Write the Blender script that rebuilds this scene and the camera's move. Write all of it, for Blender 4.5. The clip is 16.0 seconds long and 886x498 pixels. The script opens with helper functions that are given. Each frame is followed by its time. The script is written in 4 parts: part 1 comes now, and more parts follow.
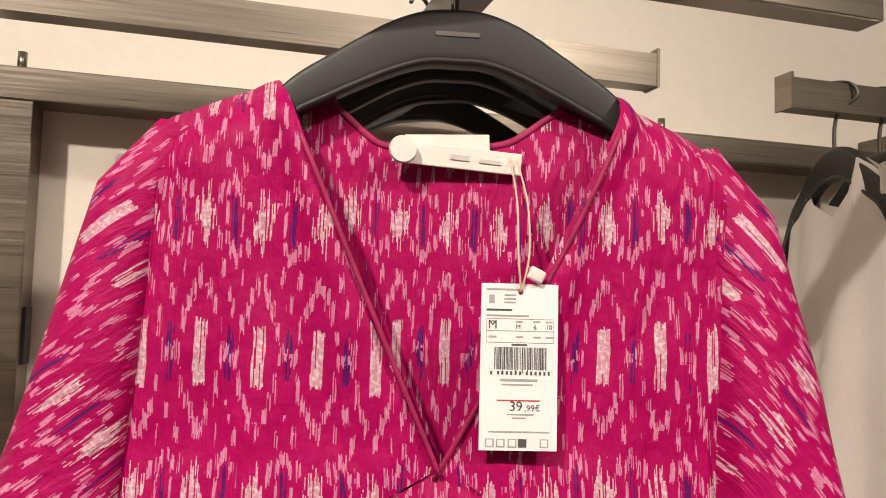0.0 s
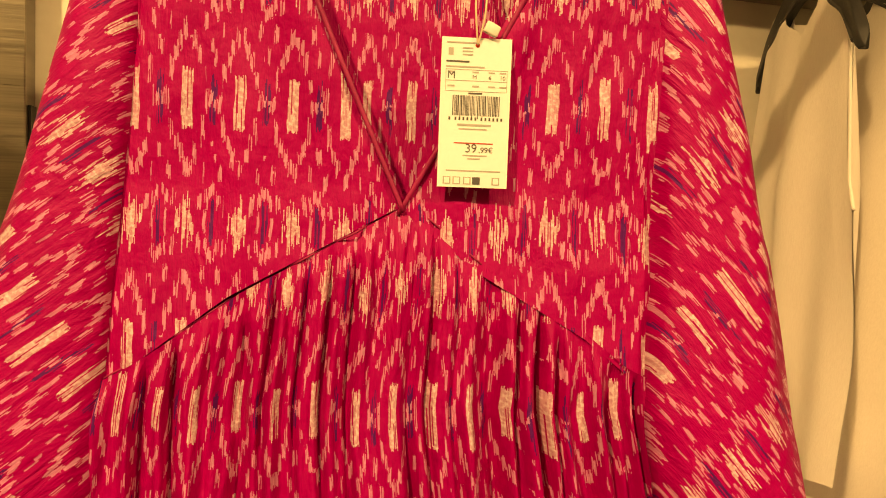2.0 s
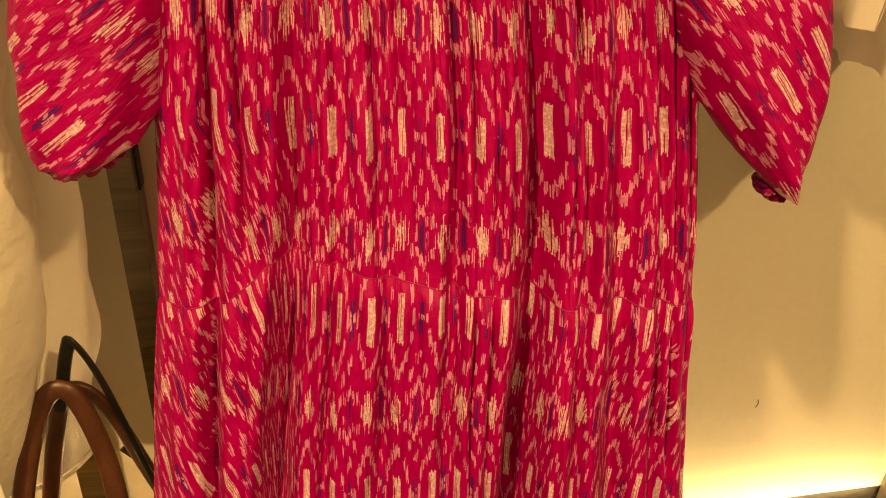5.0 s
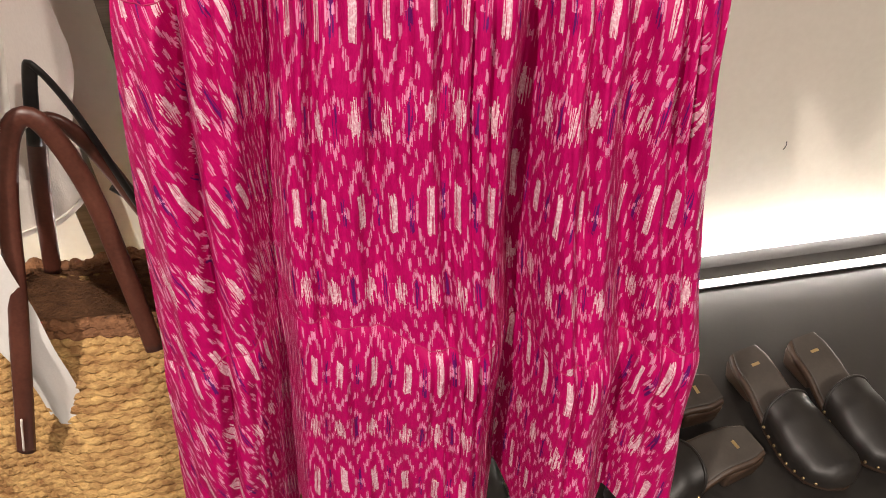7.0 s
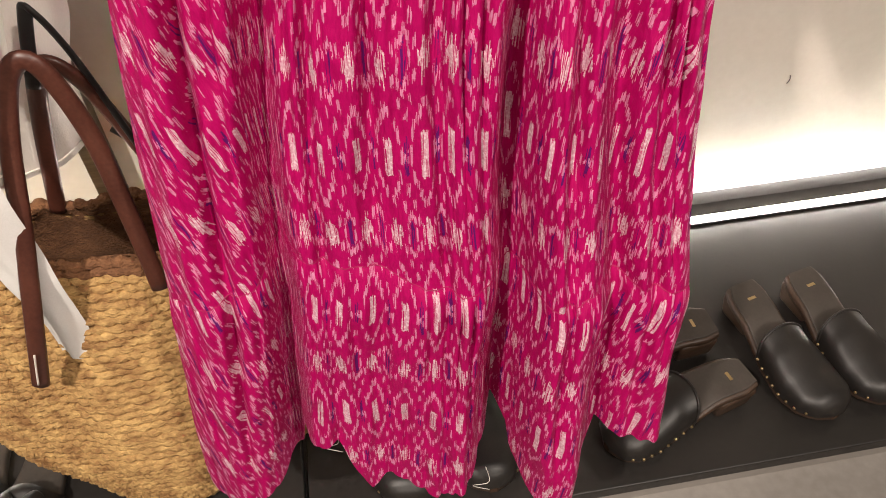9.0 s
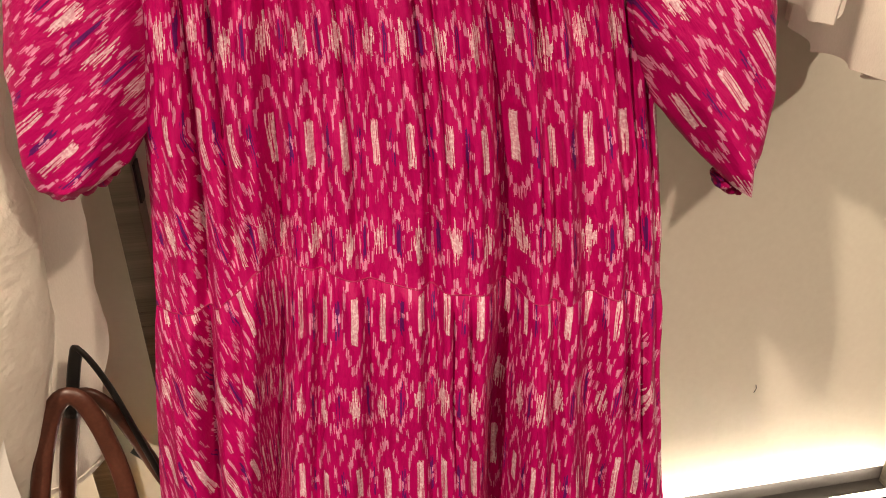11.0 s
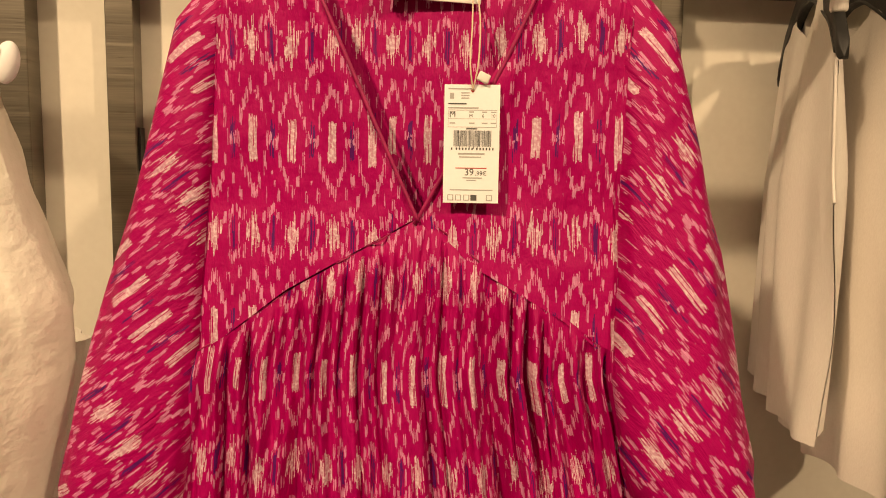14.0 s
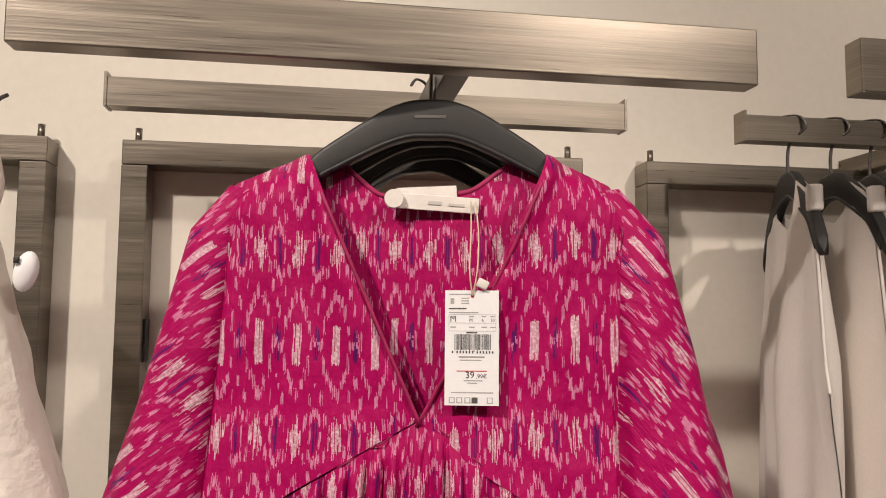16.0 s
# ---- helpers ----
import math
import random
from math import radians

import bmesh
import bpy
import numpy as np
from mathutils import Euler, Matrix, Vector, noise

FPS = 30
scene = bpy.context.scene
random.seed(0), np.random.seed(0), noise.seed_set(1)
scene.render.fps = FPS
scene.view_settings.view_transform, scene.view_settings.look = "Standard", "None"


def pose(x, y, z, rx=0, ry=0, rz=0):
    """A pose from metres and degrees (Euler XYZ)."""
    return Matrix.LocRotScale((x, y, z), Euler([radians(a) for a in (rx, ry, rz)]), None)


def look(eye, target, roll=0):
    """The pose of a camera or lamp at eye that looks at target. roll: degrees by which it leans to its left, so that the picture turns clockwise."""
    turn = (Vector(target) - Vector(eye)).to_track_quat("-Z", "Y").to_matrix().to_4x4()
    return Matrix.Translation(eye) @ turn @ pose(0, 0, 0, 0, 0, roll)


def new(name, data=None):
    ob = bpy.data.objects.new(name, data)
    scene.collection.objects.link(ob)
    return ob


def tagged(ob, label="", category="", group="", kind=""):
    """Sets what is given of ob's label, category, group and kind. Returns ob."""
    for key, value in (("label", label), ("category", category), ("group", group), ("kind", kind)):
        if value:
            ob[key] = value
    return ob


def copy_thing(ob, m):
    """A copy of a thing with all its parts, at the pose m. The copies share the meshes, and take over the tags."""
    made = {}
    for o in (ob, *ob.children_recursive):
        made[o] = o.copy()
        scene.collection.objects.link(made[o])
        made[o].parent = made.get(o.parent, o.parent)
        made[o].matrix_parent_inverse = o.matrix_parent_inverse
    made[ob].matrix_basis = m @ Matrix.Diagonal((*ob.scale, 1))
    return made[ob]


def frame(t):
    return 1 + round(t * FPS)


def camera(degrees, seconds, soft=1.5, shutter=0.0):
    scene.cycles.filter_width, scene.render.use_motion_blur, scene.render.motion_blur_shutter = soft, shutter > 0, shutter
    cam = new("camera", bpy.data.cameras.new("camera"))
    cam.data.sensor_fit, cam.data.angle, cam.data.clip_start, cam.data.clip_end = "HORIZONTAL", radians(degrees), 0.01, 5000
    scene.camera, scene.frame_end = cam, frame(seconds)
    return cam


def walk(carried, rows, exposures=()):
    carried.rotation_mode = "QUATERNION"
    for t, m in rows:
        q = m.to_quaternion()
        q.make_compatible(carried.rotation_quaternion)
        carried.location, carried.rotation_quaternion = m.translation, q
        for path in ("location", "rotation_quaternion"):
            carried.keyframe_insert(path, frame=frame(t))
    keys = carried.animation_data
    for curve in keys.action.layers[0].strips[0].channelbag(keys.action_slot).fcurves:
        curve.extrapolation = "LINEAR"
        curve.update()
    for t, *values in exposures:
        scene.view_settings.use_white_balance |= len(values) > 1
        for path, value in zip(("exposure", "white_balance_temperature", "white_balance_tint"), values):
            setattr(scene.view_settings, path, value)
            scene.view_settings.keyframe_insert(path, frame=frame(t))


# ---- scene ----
cam = camera(59.0, 16.0, soft=1.0)
PATH = [
    (0, (0.022, 0.081, 1.478), (0.422, 2.035, 1.618), 1.6),
    (0.5, (0.039, 0.038, 1.472), (0.425, 1.993, 1.633), 1.6),
    (1, (0.039, 0.029, 1.465), (0.404, 1.989, 1.615), 1.6),
    (1.5, (0.041, 0.025, 1.438), (0.398, 1.991, 1.476), 2.0),
    (2, (0.040, 0.029, 1.398), (0.434, 1.984, 1.256), 2.2),
    (2.5, (0.035, -0.002, 1.354), (0.362, 1.962, 1.169), 1.3),
    (3, (0.057, -0.033, 1.356), (0.311, 1.912, 0.963), 3.0),
    (3.5, (0.049, -0.037, 1.342), (0.302, 1.875, 0.813), 3.0),
    (4, (0.056, -0.03, 1.334), (0.285, 1.812, 0.589), 2.9),
    (4.5, (0.059, -0.037, 1.317), (0.275, 1.753, 0.451), 2.4),
    (5, (0.056, -0.04, 1.303), (0.266, 1.711, 0.361), 1.7),
    (5.2, (0.055, -0.042, 1.292), (0.262, 1.682, 0.3), 1.5),
    (7.3, (0.08, -0.017, 1.218), (0.198, 1.358, -0.229), -0.8),
    (7.5, (0.082, -0.017, 1.219), (0.19, 1.32, -0.265), -0.9),
    (8, (0.086, -0.016, 1.221), (0.173, 1.236, -0.336), -1.4),
    (8.2, (0.087, -0.016, 1.219), (0.171, 1.221, -0.349), -1.4),
    (10.3, (0.082, -0.051, 1.29), (0.235, 1.538, 0.085), -1.4),
    (10.5, (0.082, -0.057, 1.298), (0.238, 1.581, 0.16), -1.3),
    (11, (0.082, -0.07, 1.321), (0.253, 1.682, 0.373), -1.0),
    (11.5, (0.083, -0.077, 1.337), (0.256, 1.744, 0.53), -0.4),
    (12, (0.081, -0.081, 1.347), (0.256, 1.781, 0.639), 0.3),
    (12.5, (0.088, -0.084, 1.369), (0.259, 1.808, 0.742), 0.9),
    (13, (0.085, -0.095, 1.388), (0.252, 1.836, 0.896), 1.0),
    (13.5, (0.084, -0.103, 1.417), (0.246, 1.854, 1.035), 0.9),
    (14, (0.081, -0.104, 1.436), (0.237, 1.876, 1.203), 0.8),
    (14.5, (0.079, -0.101, 1.446), (0.243, 1.889, 1.345), 0.6),
    (15, (0.076, -0.105, 1.458), (0.242, 1.888, 1.46), 0.6),
    (15.5, (0.076, -0.112, 1.464), (0.24, 1.878, 1.573), 0.4),
    (16, (0.075, -0.119, 1.468), (0.239, 1.866, 1.645), 0.4),
]
WARMTH = [(0.0, -0.05, 5900, 14), (0.5, -0.15, 5700, 15), (1.0, -0.28, 5500, 16), (1.4, -0.28, 5700, 18), (1.6, -0.15, 6200, 14), (2.0, -0.02, 40000, 12), (2.5, -0.1, 70000, 11), (3.0, -0.12, 70000, 11),
          (3.5, 0.0, 70000, 11), (4.5, 0.05, 70000, 11), (5.0, -0.08, 28000, 10), (5.2, 0.0, 6600, 12),
          (7.3, 0.38, 5700, 12), (8.2, 0.4, 5700, 12), (10.3, 0.2, 5750, 11), (11.0, 0.12, 6800, 13), (11.5, 0.1, 40000, 12), (13.0, 0.1, 70000, 10), (13.5, -0.15, 30000, 15),
          (14.0, -0.22, 9000, 14), (14.5, -0.28, 5700, 15), (16.0, -0.32, 5750, 15)]
walk(cam, [(t, look(eye, target, roll)) for t, eye, target, roll in PATH], WARMTH)

# ---- light ----
world = bpy.data.worlds.new("world")
scene.world = world
world.use_nodes = True
world.node_tree.nodes["Background"].inputs[0].default_value = (1.0, 0.85, 0.68, 1)
world.node_tree.nodes["Background"].inputs[1].default_value = 0.42


def lamp(name, kind, m, power, size, color, spot=60):
    data = bpy.data.lights.new(name, kind)
    data.energy, data.color = power, color
    if kind == "AREA":
        data.shape, data.size, data.size_y = "RECTANGLE", size[0], size[1]
    else:
        data.shadow_soft_size, data.spot_size, data.spot_blend = size, radians(spot), 0.6
    ob = new(name, data)
    ob.matrix_world = m
    return tagged(ob, "unseen lamp overhead", "lamp", kind="structure")


WARM = (1.0, 0.82, 0.62)
lamp("ceiling_spot_1", "SPOT", look((-1.05, -1.05, 2.95), (-0.50, 0.65, 1.22)), 250, 0.05, WARM, 58)
lamp("ceiling_spot_2", "SPOT", look((1.35, -1.4, 2.95), (0.85, 0.9, 0.95)), 150, 0.05, WARM, 60)
# Soft fill from above, added to lift the dark parts; no such panel known.
lamp("added_fill_light", "AREA", look((0.1, -1.5, 2.96), (0.1, -1.5, 0)), 34, (2.4, 1.2), WARM)

# ---- materials ----


class X:
    """A shader value with plain arithmetic."""

    def __init__(self, tree, socket):
        self.t, self.s = tree, socket

    def op(self, kind, *others):
        n = self.t.nodes.new("ShaderNodeMath")
        n.operation = kind
        for i, o in enumerate((self, *others)):
            if isinstance(o, X):
                self.t.links.new(o.s, n.inputs[i])
            else:
                n.inputs[i].default_value = o
        return X(self.t, n.outputs[0])

    def __add__(self, o): return self.op("ADD", o)
    def __sub__(self, o): return self.op("SUBTRACT", o)
    def __mul__(self, o): return self.op("MULTIPLY", o)
    def __truediv__(self, o): return self.op("DIVIDE", o)
    def __lt__(self, o): return self.op("LESS_THAN", o)
    def __gt__(self, o): return self.op("GREATER_THAN", o)
    def __abs__(self): return self.op("ABSOLUTE")
    def fract(self): return self.op("FRACT")
    def floor(self): return self.op("FLOOR")


def shader(name, color, rough=0.6, metal=0.0):
    m = bpy.data.materials.new(name)
    m.use_nodes = True
    b = m.node_tree.nodes["Principled BSDF"]
    b.inputs["Base Color"].default_value = (*color, 1)
    b.inputs["Roughness"].default_value, b.inputs["Metallic"].default_value = rough, metal
    return m, m.node_tree, b


def noise_tex(t, scale, detail=3, vector=None):
    n = t.nodes.new("ShaderNodeTexNoise")
    n.inputs["Scale"].default_value, n.inputs["Detail"].default_value = scale, detail
    if vector:
        t.links.new(vector, n.inputs["Vector"])
    return n


def stretch(t, s, which="Object"):
    c = t.nodes.new("ShaderNodeTexCoord")
    m = t.nodes.new("ShaderNodeMapping")
    m.inputs["Scale"].default_value = s
    t.links.new(c.outputs[which], m.inputs["Vector"])
    return m.outputs[0]


def mix(t, fac, a, b):
    n = t.nodes.new("ShaderNodeMix")
    n.data_type = "RGBA"
    for i, v in ((0, fac), (6, a), (7, b)):
        if hasattr(v, "s"):
            t.links.new(v.s, n.inputs[i])
        elif hasattr(v, "is_output"):
            t.links.new(v, n.inputs[i])
        else:
            n.inputs[i].default_value = v if i == 0 else (*v, 1)
    return n.outputs[2]


def bump(t, b, height, strength, distance=0.002):
    n = t.nodes.new("ShaderNodeBump")
    n.inputs["Strength"].default_value, n.inputs["Distance"].default_value = strength, distance
    t.links.new(height, n.inputs["Height"])
    t.links.new(n.outputs[0], b.inputs["Normal"])


def surface(name, dark, light, rough=0.6, metal=0.0, scale=(3, 3, 3), fine=(150, 150, 150), relief=0.15, distance=0.002):
    """Two colours mottled at a coarse and a fine scale, with fine relief."""
    m, t, b = shader(name, light, rough, metal)
    coarse, grain = noise_tex(t, 1, 4, stretch(t, scale)), noise_tex(t, 1, 3, stretch(t, fine))
    f = X(t, coarse.outputs[0]) * 0.65 + X(t, grain.outputs[0]) * 0.35
    ramp = (f - 0.36) * 3.2
    ramp = ramp.op("MINIMUM", 1.0).op("MAXIMUM", 0.0)
    t.links.new(mix(t, ramp, dark, light), b.inputs["Base Color"])
    r = (X(t, grain.outputs[0]) - 0.5) * 0.25 + rough
    t.links.new(r.s, b.inputs["Roughness"])
    bump(t, b, grain.outputs[0], relief, distance)
    return m


def ikat():
    m, t, b = shader("ikat_viscose", (0.5, 0.0, 0.1), 0.54)
    uv = t.nodes.new("ShaderNodeUVMap")
    uv.uv_map = "UVMap"
    sep = t.nodes.new("ShaderNodeSeparateXYZ")
    t.links.new(uv.outputs[0], sep.inputs[0])
    U, V = X(t, sep.outputs[0]), X(t, sep.outputs[1])

    def white(x, y):
        c = t.nodes.new("ShaderNodeCombineXYZ")
        t.links.new(x.s, c.inputs[0])
        t.links.new(y.s, c.inputs[1])
        n = t.nodes.new("ShaderNodeTexWhiteNoise")
        n.noise_dimensions = "2D"
        t.links.new(c.outputs[0], n.inputs["Vector"])
        return X(t, n.outputs[0])
    wob = noise_tex(t, 1, 2)
    mp = t.nodes.new("ShaderNodeMapping")
    mp.inputs["Scale"].default_value = (14, 45, 1)
    t.links.new(uv.outputs[0], mp.inputs["Vector"])
    t.links.new(mp.outputs[0], wob.inputs["Vector"])
    drift = X(t, wob.outputs[0]) - 0.5
    U2 = U + drift * 0.0040
    # single warp threads, and bundles of them that were tied and dyed together
    thread = (U / 0.00062).floor()
    bundle = (U / 0.0023).floor()
    loose = white(thread, (V / 0.031 + thread * 0.31).floor()) - 0.5
    tied = white(bundle, (V / 0.046 + bundle * 0.37).floor()) - 0.5
    V2 = V + loose * 0.0050 + tied * 0.0022 + drift * 0.004
    H, P = 0.031, 0.148
    col = (U2 / H).floor()
    shift = (white(col, (V / P).floor()) - 0.5) * 0.010
    V2 = V2 + shift
    a = ((U2 / H).fract() - 0.5) * H
    bb = ((V2 / P + 0.5).fract() - 0.5) * P
    A, B = abs(a), abs(bb)
    A2, S = (A * -1.0) + H / 2, (B * -1.0) + P / 2
    # in the bars and stars the ends of the threads lie closer or further apart
    B1 = abs((((V + loose * 0.0030 + shift) / P + 0.5).fract() - 0.5) * P)
    S1 = (abs((((V + loose * 0.0135 + shift) / P + 0.5).fract() - 0.5) * P) * -1.0) + P / 2
    bar = (A < 0.0033) * (B1 < 0.0170)
    # the slanting lines climb in steps, a bundle at a time
    As = ((A / 0.0027).floor() + 0.5) * 0.0027
    A2s = ((A2 / 0.0024).floor() + 0.5) * 0.0024
    gone = white(col * 3.7 + (a / 0.0027).floor(), (V / 0.037).floor() + 11.0)
    chev = (abs(B - ((As * -2.6) + 0.0440)) < 0.0044) * (A < 0.0106) * (gone > 0.08)
    arch = (abs(S - ((A2s * -2.2) + 0.0215)) < 0.0036) * (A2 < 0.0048)
    rnd = white(col + (a / 0.0052).floor() * 0.37, (V / 0.0163 + col * 0.29).floor())
    rows = [(A2, 0.0, 0.0018, B, 0.0300, 0.0042), (A2, 0.0046, 0.0014, B, 0.0440, 0.0042), (A2, 0.0041, 0.0010, B, 0.0, 0.0058),
            (A, 0.0078, 0.0014, S, 0.0125, 0.0046), (A2, 0.0060, 0.0011, B, 0.0150, 0.0044), (A2, 0.0040, 0.0009, S, 0.0, 0.0062),
            (A2, 0.0016, 0.0011, B, 0.0, 0.0030)]
    dash = None
    for ax, ac, aw, by, bc, bw in rows:
        d = (abs(ax - ac) < aw) * (abs(by - bc) < bw)
        dash = d if dash is None else dash.op("MAXIMUM", d)
    star = ((S1 < 0.0056) * (A < 0.0058)).op("MAXIMUM", (S1 < 0.0125) * (A < 0.0024))
    purple = ((A2 < 0.0019) * (B < 0.0135)).op("MAXIMUM", (A2 < 0.0017) * (S < 0.0125))
    pink = chev.op("MAXIMUM", arch).op("MAXIMUM", dash * (rnd > 0.14))
    pale = bar.op("MAXIMUM", star)
    fine = noise_tex(t, 420, 3, uv.outputs[0])
    f = X(t, fine.outputs[0])
    streak = white(thread, (V / 0.024 + thread * 0.47).floor())
    short = white(thread, (V / 0.0052 + thread * 0.23).floor())
    cloud = noise_tex(t, 9, 3, uv.outputs[0])
    base = mix(t, X(t, cloud.outputs[0]) * 0.8 + short * 0.2, (0.30, 0.0003, 0.075), (0.43, 0.0005, 0.112))
    # the weft shows through the pale motifs and breaks them up
    c = mix(t, purple * (streak > 0.36) * 0.92, base, (0.075, 0.007, 0.110))
    c = mix(t, pink * (streak > 0.22) * (short * 0.45 + 0.53), c, (0.62, 0.25, 0.41))
    net = ((f - 0.47) * 7.0).op("MINIMUM", 1.0).op("MAXIMUM", 0.0)
    c = mix(t, pale * (streak > 0.17) * (net * 0.38 + short * 0.25 + 0.36), c, (0.72, 0.57, 0.63))
    t.links.new(c, b.inputs["Base Color"])
    weave = noise_tex(t, 1, 2)
    mp2 = t.nodes.new("ShaderNodeMapping")
    mp2.inputs["Scale"].default_value = (900, 120, 1)
    t.links.new(uv.outputs[0], mp2.inputs["Vector"])
    t.links.new(mp2.outputs[0], weave.inputs["Vector"])
    crinkle = noise_tex(t, 55, 4, uv.outputs[0])
    mp3 = t.nodes.new("ShaderNodeMapping")
    mp3.inputs["Scale"].default_value = (70, 17, 1)
    t.links.new(uv.outputs[0], mp3.inputs["Vector"])
    crease = noise_tex(t, 1, 5, mp3.outputs[0])
    crease.inputs["Distortion"].default_value = 1.4
    relief = X(t, weave.outputs[0]) * 0.12 + X(t, crinkle.outputs[0]) * 0.8 + X(t, crease.outputs[0]) * 0.9
    bump(t, b, relief.s, 0.70, 0.0038)
    b.inputs["Specular IOR Level"].default_value = 0.15
    return m


IKAT = ikat()
BINDING = surface("crimson_binding", (0.25, 0.0008, 0.06), (0.39, 0.005, 0.095), 0.6, 0, (60, 60, 60), (500, 500, 500), 0.25, 0.001)
WALL = surface("wall_plaster", (0.73, 0.69, 0.60), (0.80, 0.765, 0.675), 0.75, 0, (1.5, 1.5, 1.5), (90, 90, 90), 0.08)
CEIL = surface("ceiling_paint", (0.7, 0.68, 0.64), (0.78, 0.76, 0.72), 0.8)
FLOOR = surface("floor_tile", (0.24, 0.22, 0.20), (0.34, 0.315, 0.29), 0.45, 0, (2, 2, 2), (60, 60, 60), 0.05)
STEEL = surface("brushed_steel", (0.17, 0.150, 0.122), (0.31, 0.275, 0.225), 0.33, 0.88, (3, 3, 60), (12, 12, 700), 0.12, 0.0006)
DARKSTEEL = surface("dark_steel", (0.10, 0.095, 0.09), (0.17, 0.16, 0.15), 0.42, 0.8, (3, 3, 60), (12, 12, 700), 0.1, 0.0006)
PLATFORM = surface("platform_laminate", (0.011, 0.0095, 0.0085), (0.022, 0.019, 0.017), 0.46, 0, (4, 4, 4), (120, 120, 120), 0.06)
BLACK = surface("matt_black_plastic", (0.012, 0.012, 0.012), (0.024, 0.023, 0.022), 0.52, 0, (9, 9, 9), (300, 300, 300), 0.06)
LEATHER = surface("black_leather", (0.008, 0.007, 0.007), (0.020, 0.017, 0.015), 0.44, 0, (20, 20, 20), (400, 400, 400), 0.2, 0.0006)
TAN = surface("brown_leather", (0.055, 0.016, 0.010), (0.11, 0.036, 0.022), 0.42, 0, (20, 20, 20), (300, 300, 300), 0.15, 0.0006)
JUTE = surface("jute_braid", (0.25, 0.125, 0.040), (0.64, 0.42, 0.155), 0.8, 0, (38, 38, 55), (190, 190, 420), 0.9, 0.004)
JUTEDARK = surface("brown_shaded_jute", (0.12, 0.050, 0.020), (0.27, 0.125, 0.052), 0.85, 0, (38, 38, 55), (190, 190, 420), 0.9, 0.004)
CREAM = surface("cream_cotton", (0.82, 0.785, 0.69), (0.90, 0.87, 0.79), 0.8, 0, (6, 6, 6), (75, 75, 90), 0.5, 0.004)
TAUPE = surface("sand_knit", (0.74, 0.68, 0.62), (0.83, 0.775, 0.72), 0.85, 0, (6, 6, 6), (700, 700, 250), 0.35, 0.001)
PALEKNIT = surface("white_rib_knit", (0.76, 0.71, 0.66), (0.85, 0.81, 0.76), 0.85, 0, (6, 6, 6), (900, 900, 120), 0.35, 0.001)
CARD = surface("white_card", (0.82, 0.82, 0.83), (0.88, 0.88, 0.89), 0.55, 0, (20, 20, 20), (400, 400, 400), 0.03)
INK = shader("black_ink", (0.08, 0.08, 0.08), 0.6)[0]
GREYINK = shader("grey_ink", (0.38, 0.37, 0.36), 0.6)[0]
REDINK = shader("red_ink", (0.55, 0.03, 0.03), 0.6)[0]
PALEINK = shader("pale_grey_ink", (0.55, 0.52, 0.48), 0.6)[0]
LABEL = surface("satin_label", (0.74, 0.70, 0.64), (0.82, 0.79, 0.74), 0.5, 0, (30, 30, 30), (500, 500, 500), 0.05)
STRING = surface("cotton_string", (0.55, 0.42, 0.30), (0.72, 0.60, 0.46), 0.8)
BRASS = shader("brass_stud", (0.55, 0.42, 0.22), 0.3, 1.0)[0]
INSOLE = surface("dark_insole", (0.035, 0.029, 0.024), (0.062, 0.052, 0.044), 0.6, 0, (20, 20, 20), (200, 200, 200), 0.1)
WOOD = surface("dark_heel_wood", (0.030, 0.018, 0.011), (0.075, 0.042, 0.025), 0.5, 0, (8, 8, 60), (60, 60, 300), 0.15)
LED, _t, _b = shader("led_strip", (1, 0.93, 0.8), 0.5)
_b.inputs["Emission Color"].default_value, _b.inputs["Emission Strength"].default_value = (1, 0.86, 0.68, 1), 85

# ---- building helpers ----


def link(name, bm, material, smooth=True):
    me = bpy.data.meshes.new(name)
    bm.to_mesh(me)
    bm.free()
    me.materials.append(material)
    if smooth:
        me.polygons.foreach_set("use_smooth", [True] * len(me.polygons))
    return new(name, me)


def part(name, bm, material, parent, label="", smooth=True):
    ob = link(name, bm, material, smooth)
    ob.parent = parent
    if parent.parent is None:
        ob.matrix_parent_inverse = parent.matrix_basis.inverted()
    return tagged(ob, label)


def thing(name, at, label, category, group="", kind=""):
    ob = new(name)
    ob.empty_display_size = 0.02
    ob.matrix_basis = Matrix.Translation(at)
    return tagged(ob, label, category, group, kind)


def box(lo, hi, m=None, bevel=0.0, bm=None):
    bm = bm or bmesh.new()
    c = [(a + b) / 2 for a, b in zip(lo, hi)]
    s = [abs(b - a) for a, b in zip(lo, hi)]
    got = bmesh.ops.create_cube(bm, size=1, matrix=Matrix.Translation(c) @ Matrix.Diagonal((*s, 1)))
    if bevel:
        edges = list({e for v in got["verts"] for e in v.link_edges})
        bmesh.ops.bevel(bm, geom=edges, offset=bevel, segments=2, affect="EDGES", profile=0.5)
    if m is not None:
        bm.transform(m)
    return bm


def grid(fn, nu, nv, uvfn=None, loop=False):
    """A sheet of points fn(u, v), u and v from 0 to 1, with UVs."""
    bm = bmesh.new()
    uvl = bm.loops.layers.uv.new("UVMap")
    rows = [[bm.verts.new(fn(i / nu, j / nv)) for i in range(nu + 1)] for j in range(nv + 1)]
    for j in range(nv):
        for i in range(nu):
            f = bm.faces.new((rows[j][i], rows[j][i + 1], rows[j + 1][i + 1], rows[j + 1][i]))
            if uvfn:
                for l, (a, b) in zip(f.loops, ((i, j), (i + 1, j), (i + 1, j + 1), (i, j + 1))):
                    l[uvl].uv = uvfn(a / nu, b / nv)
    return bm


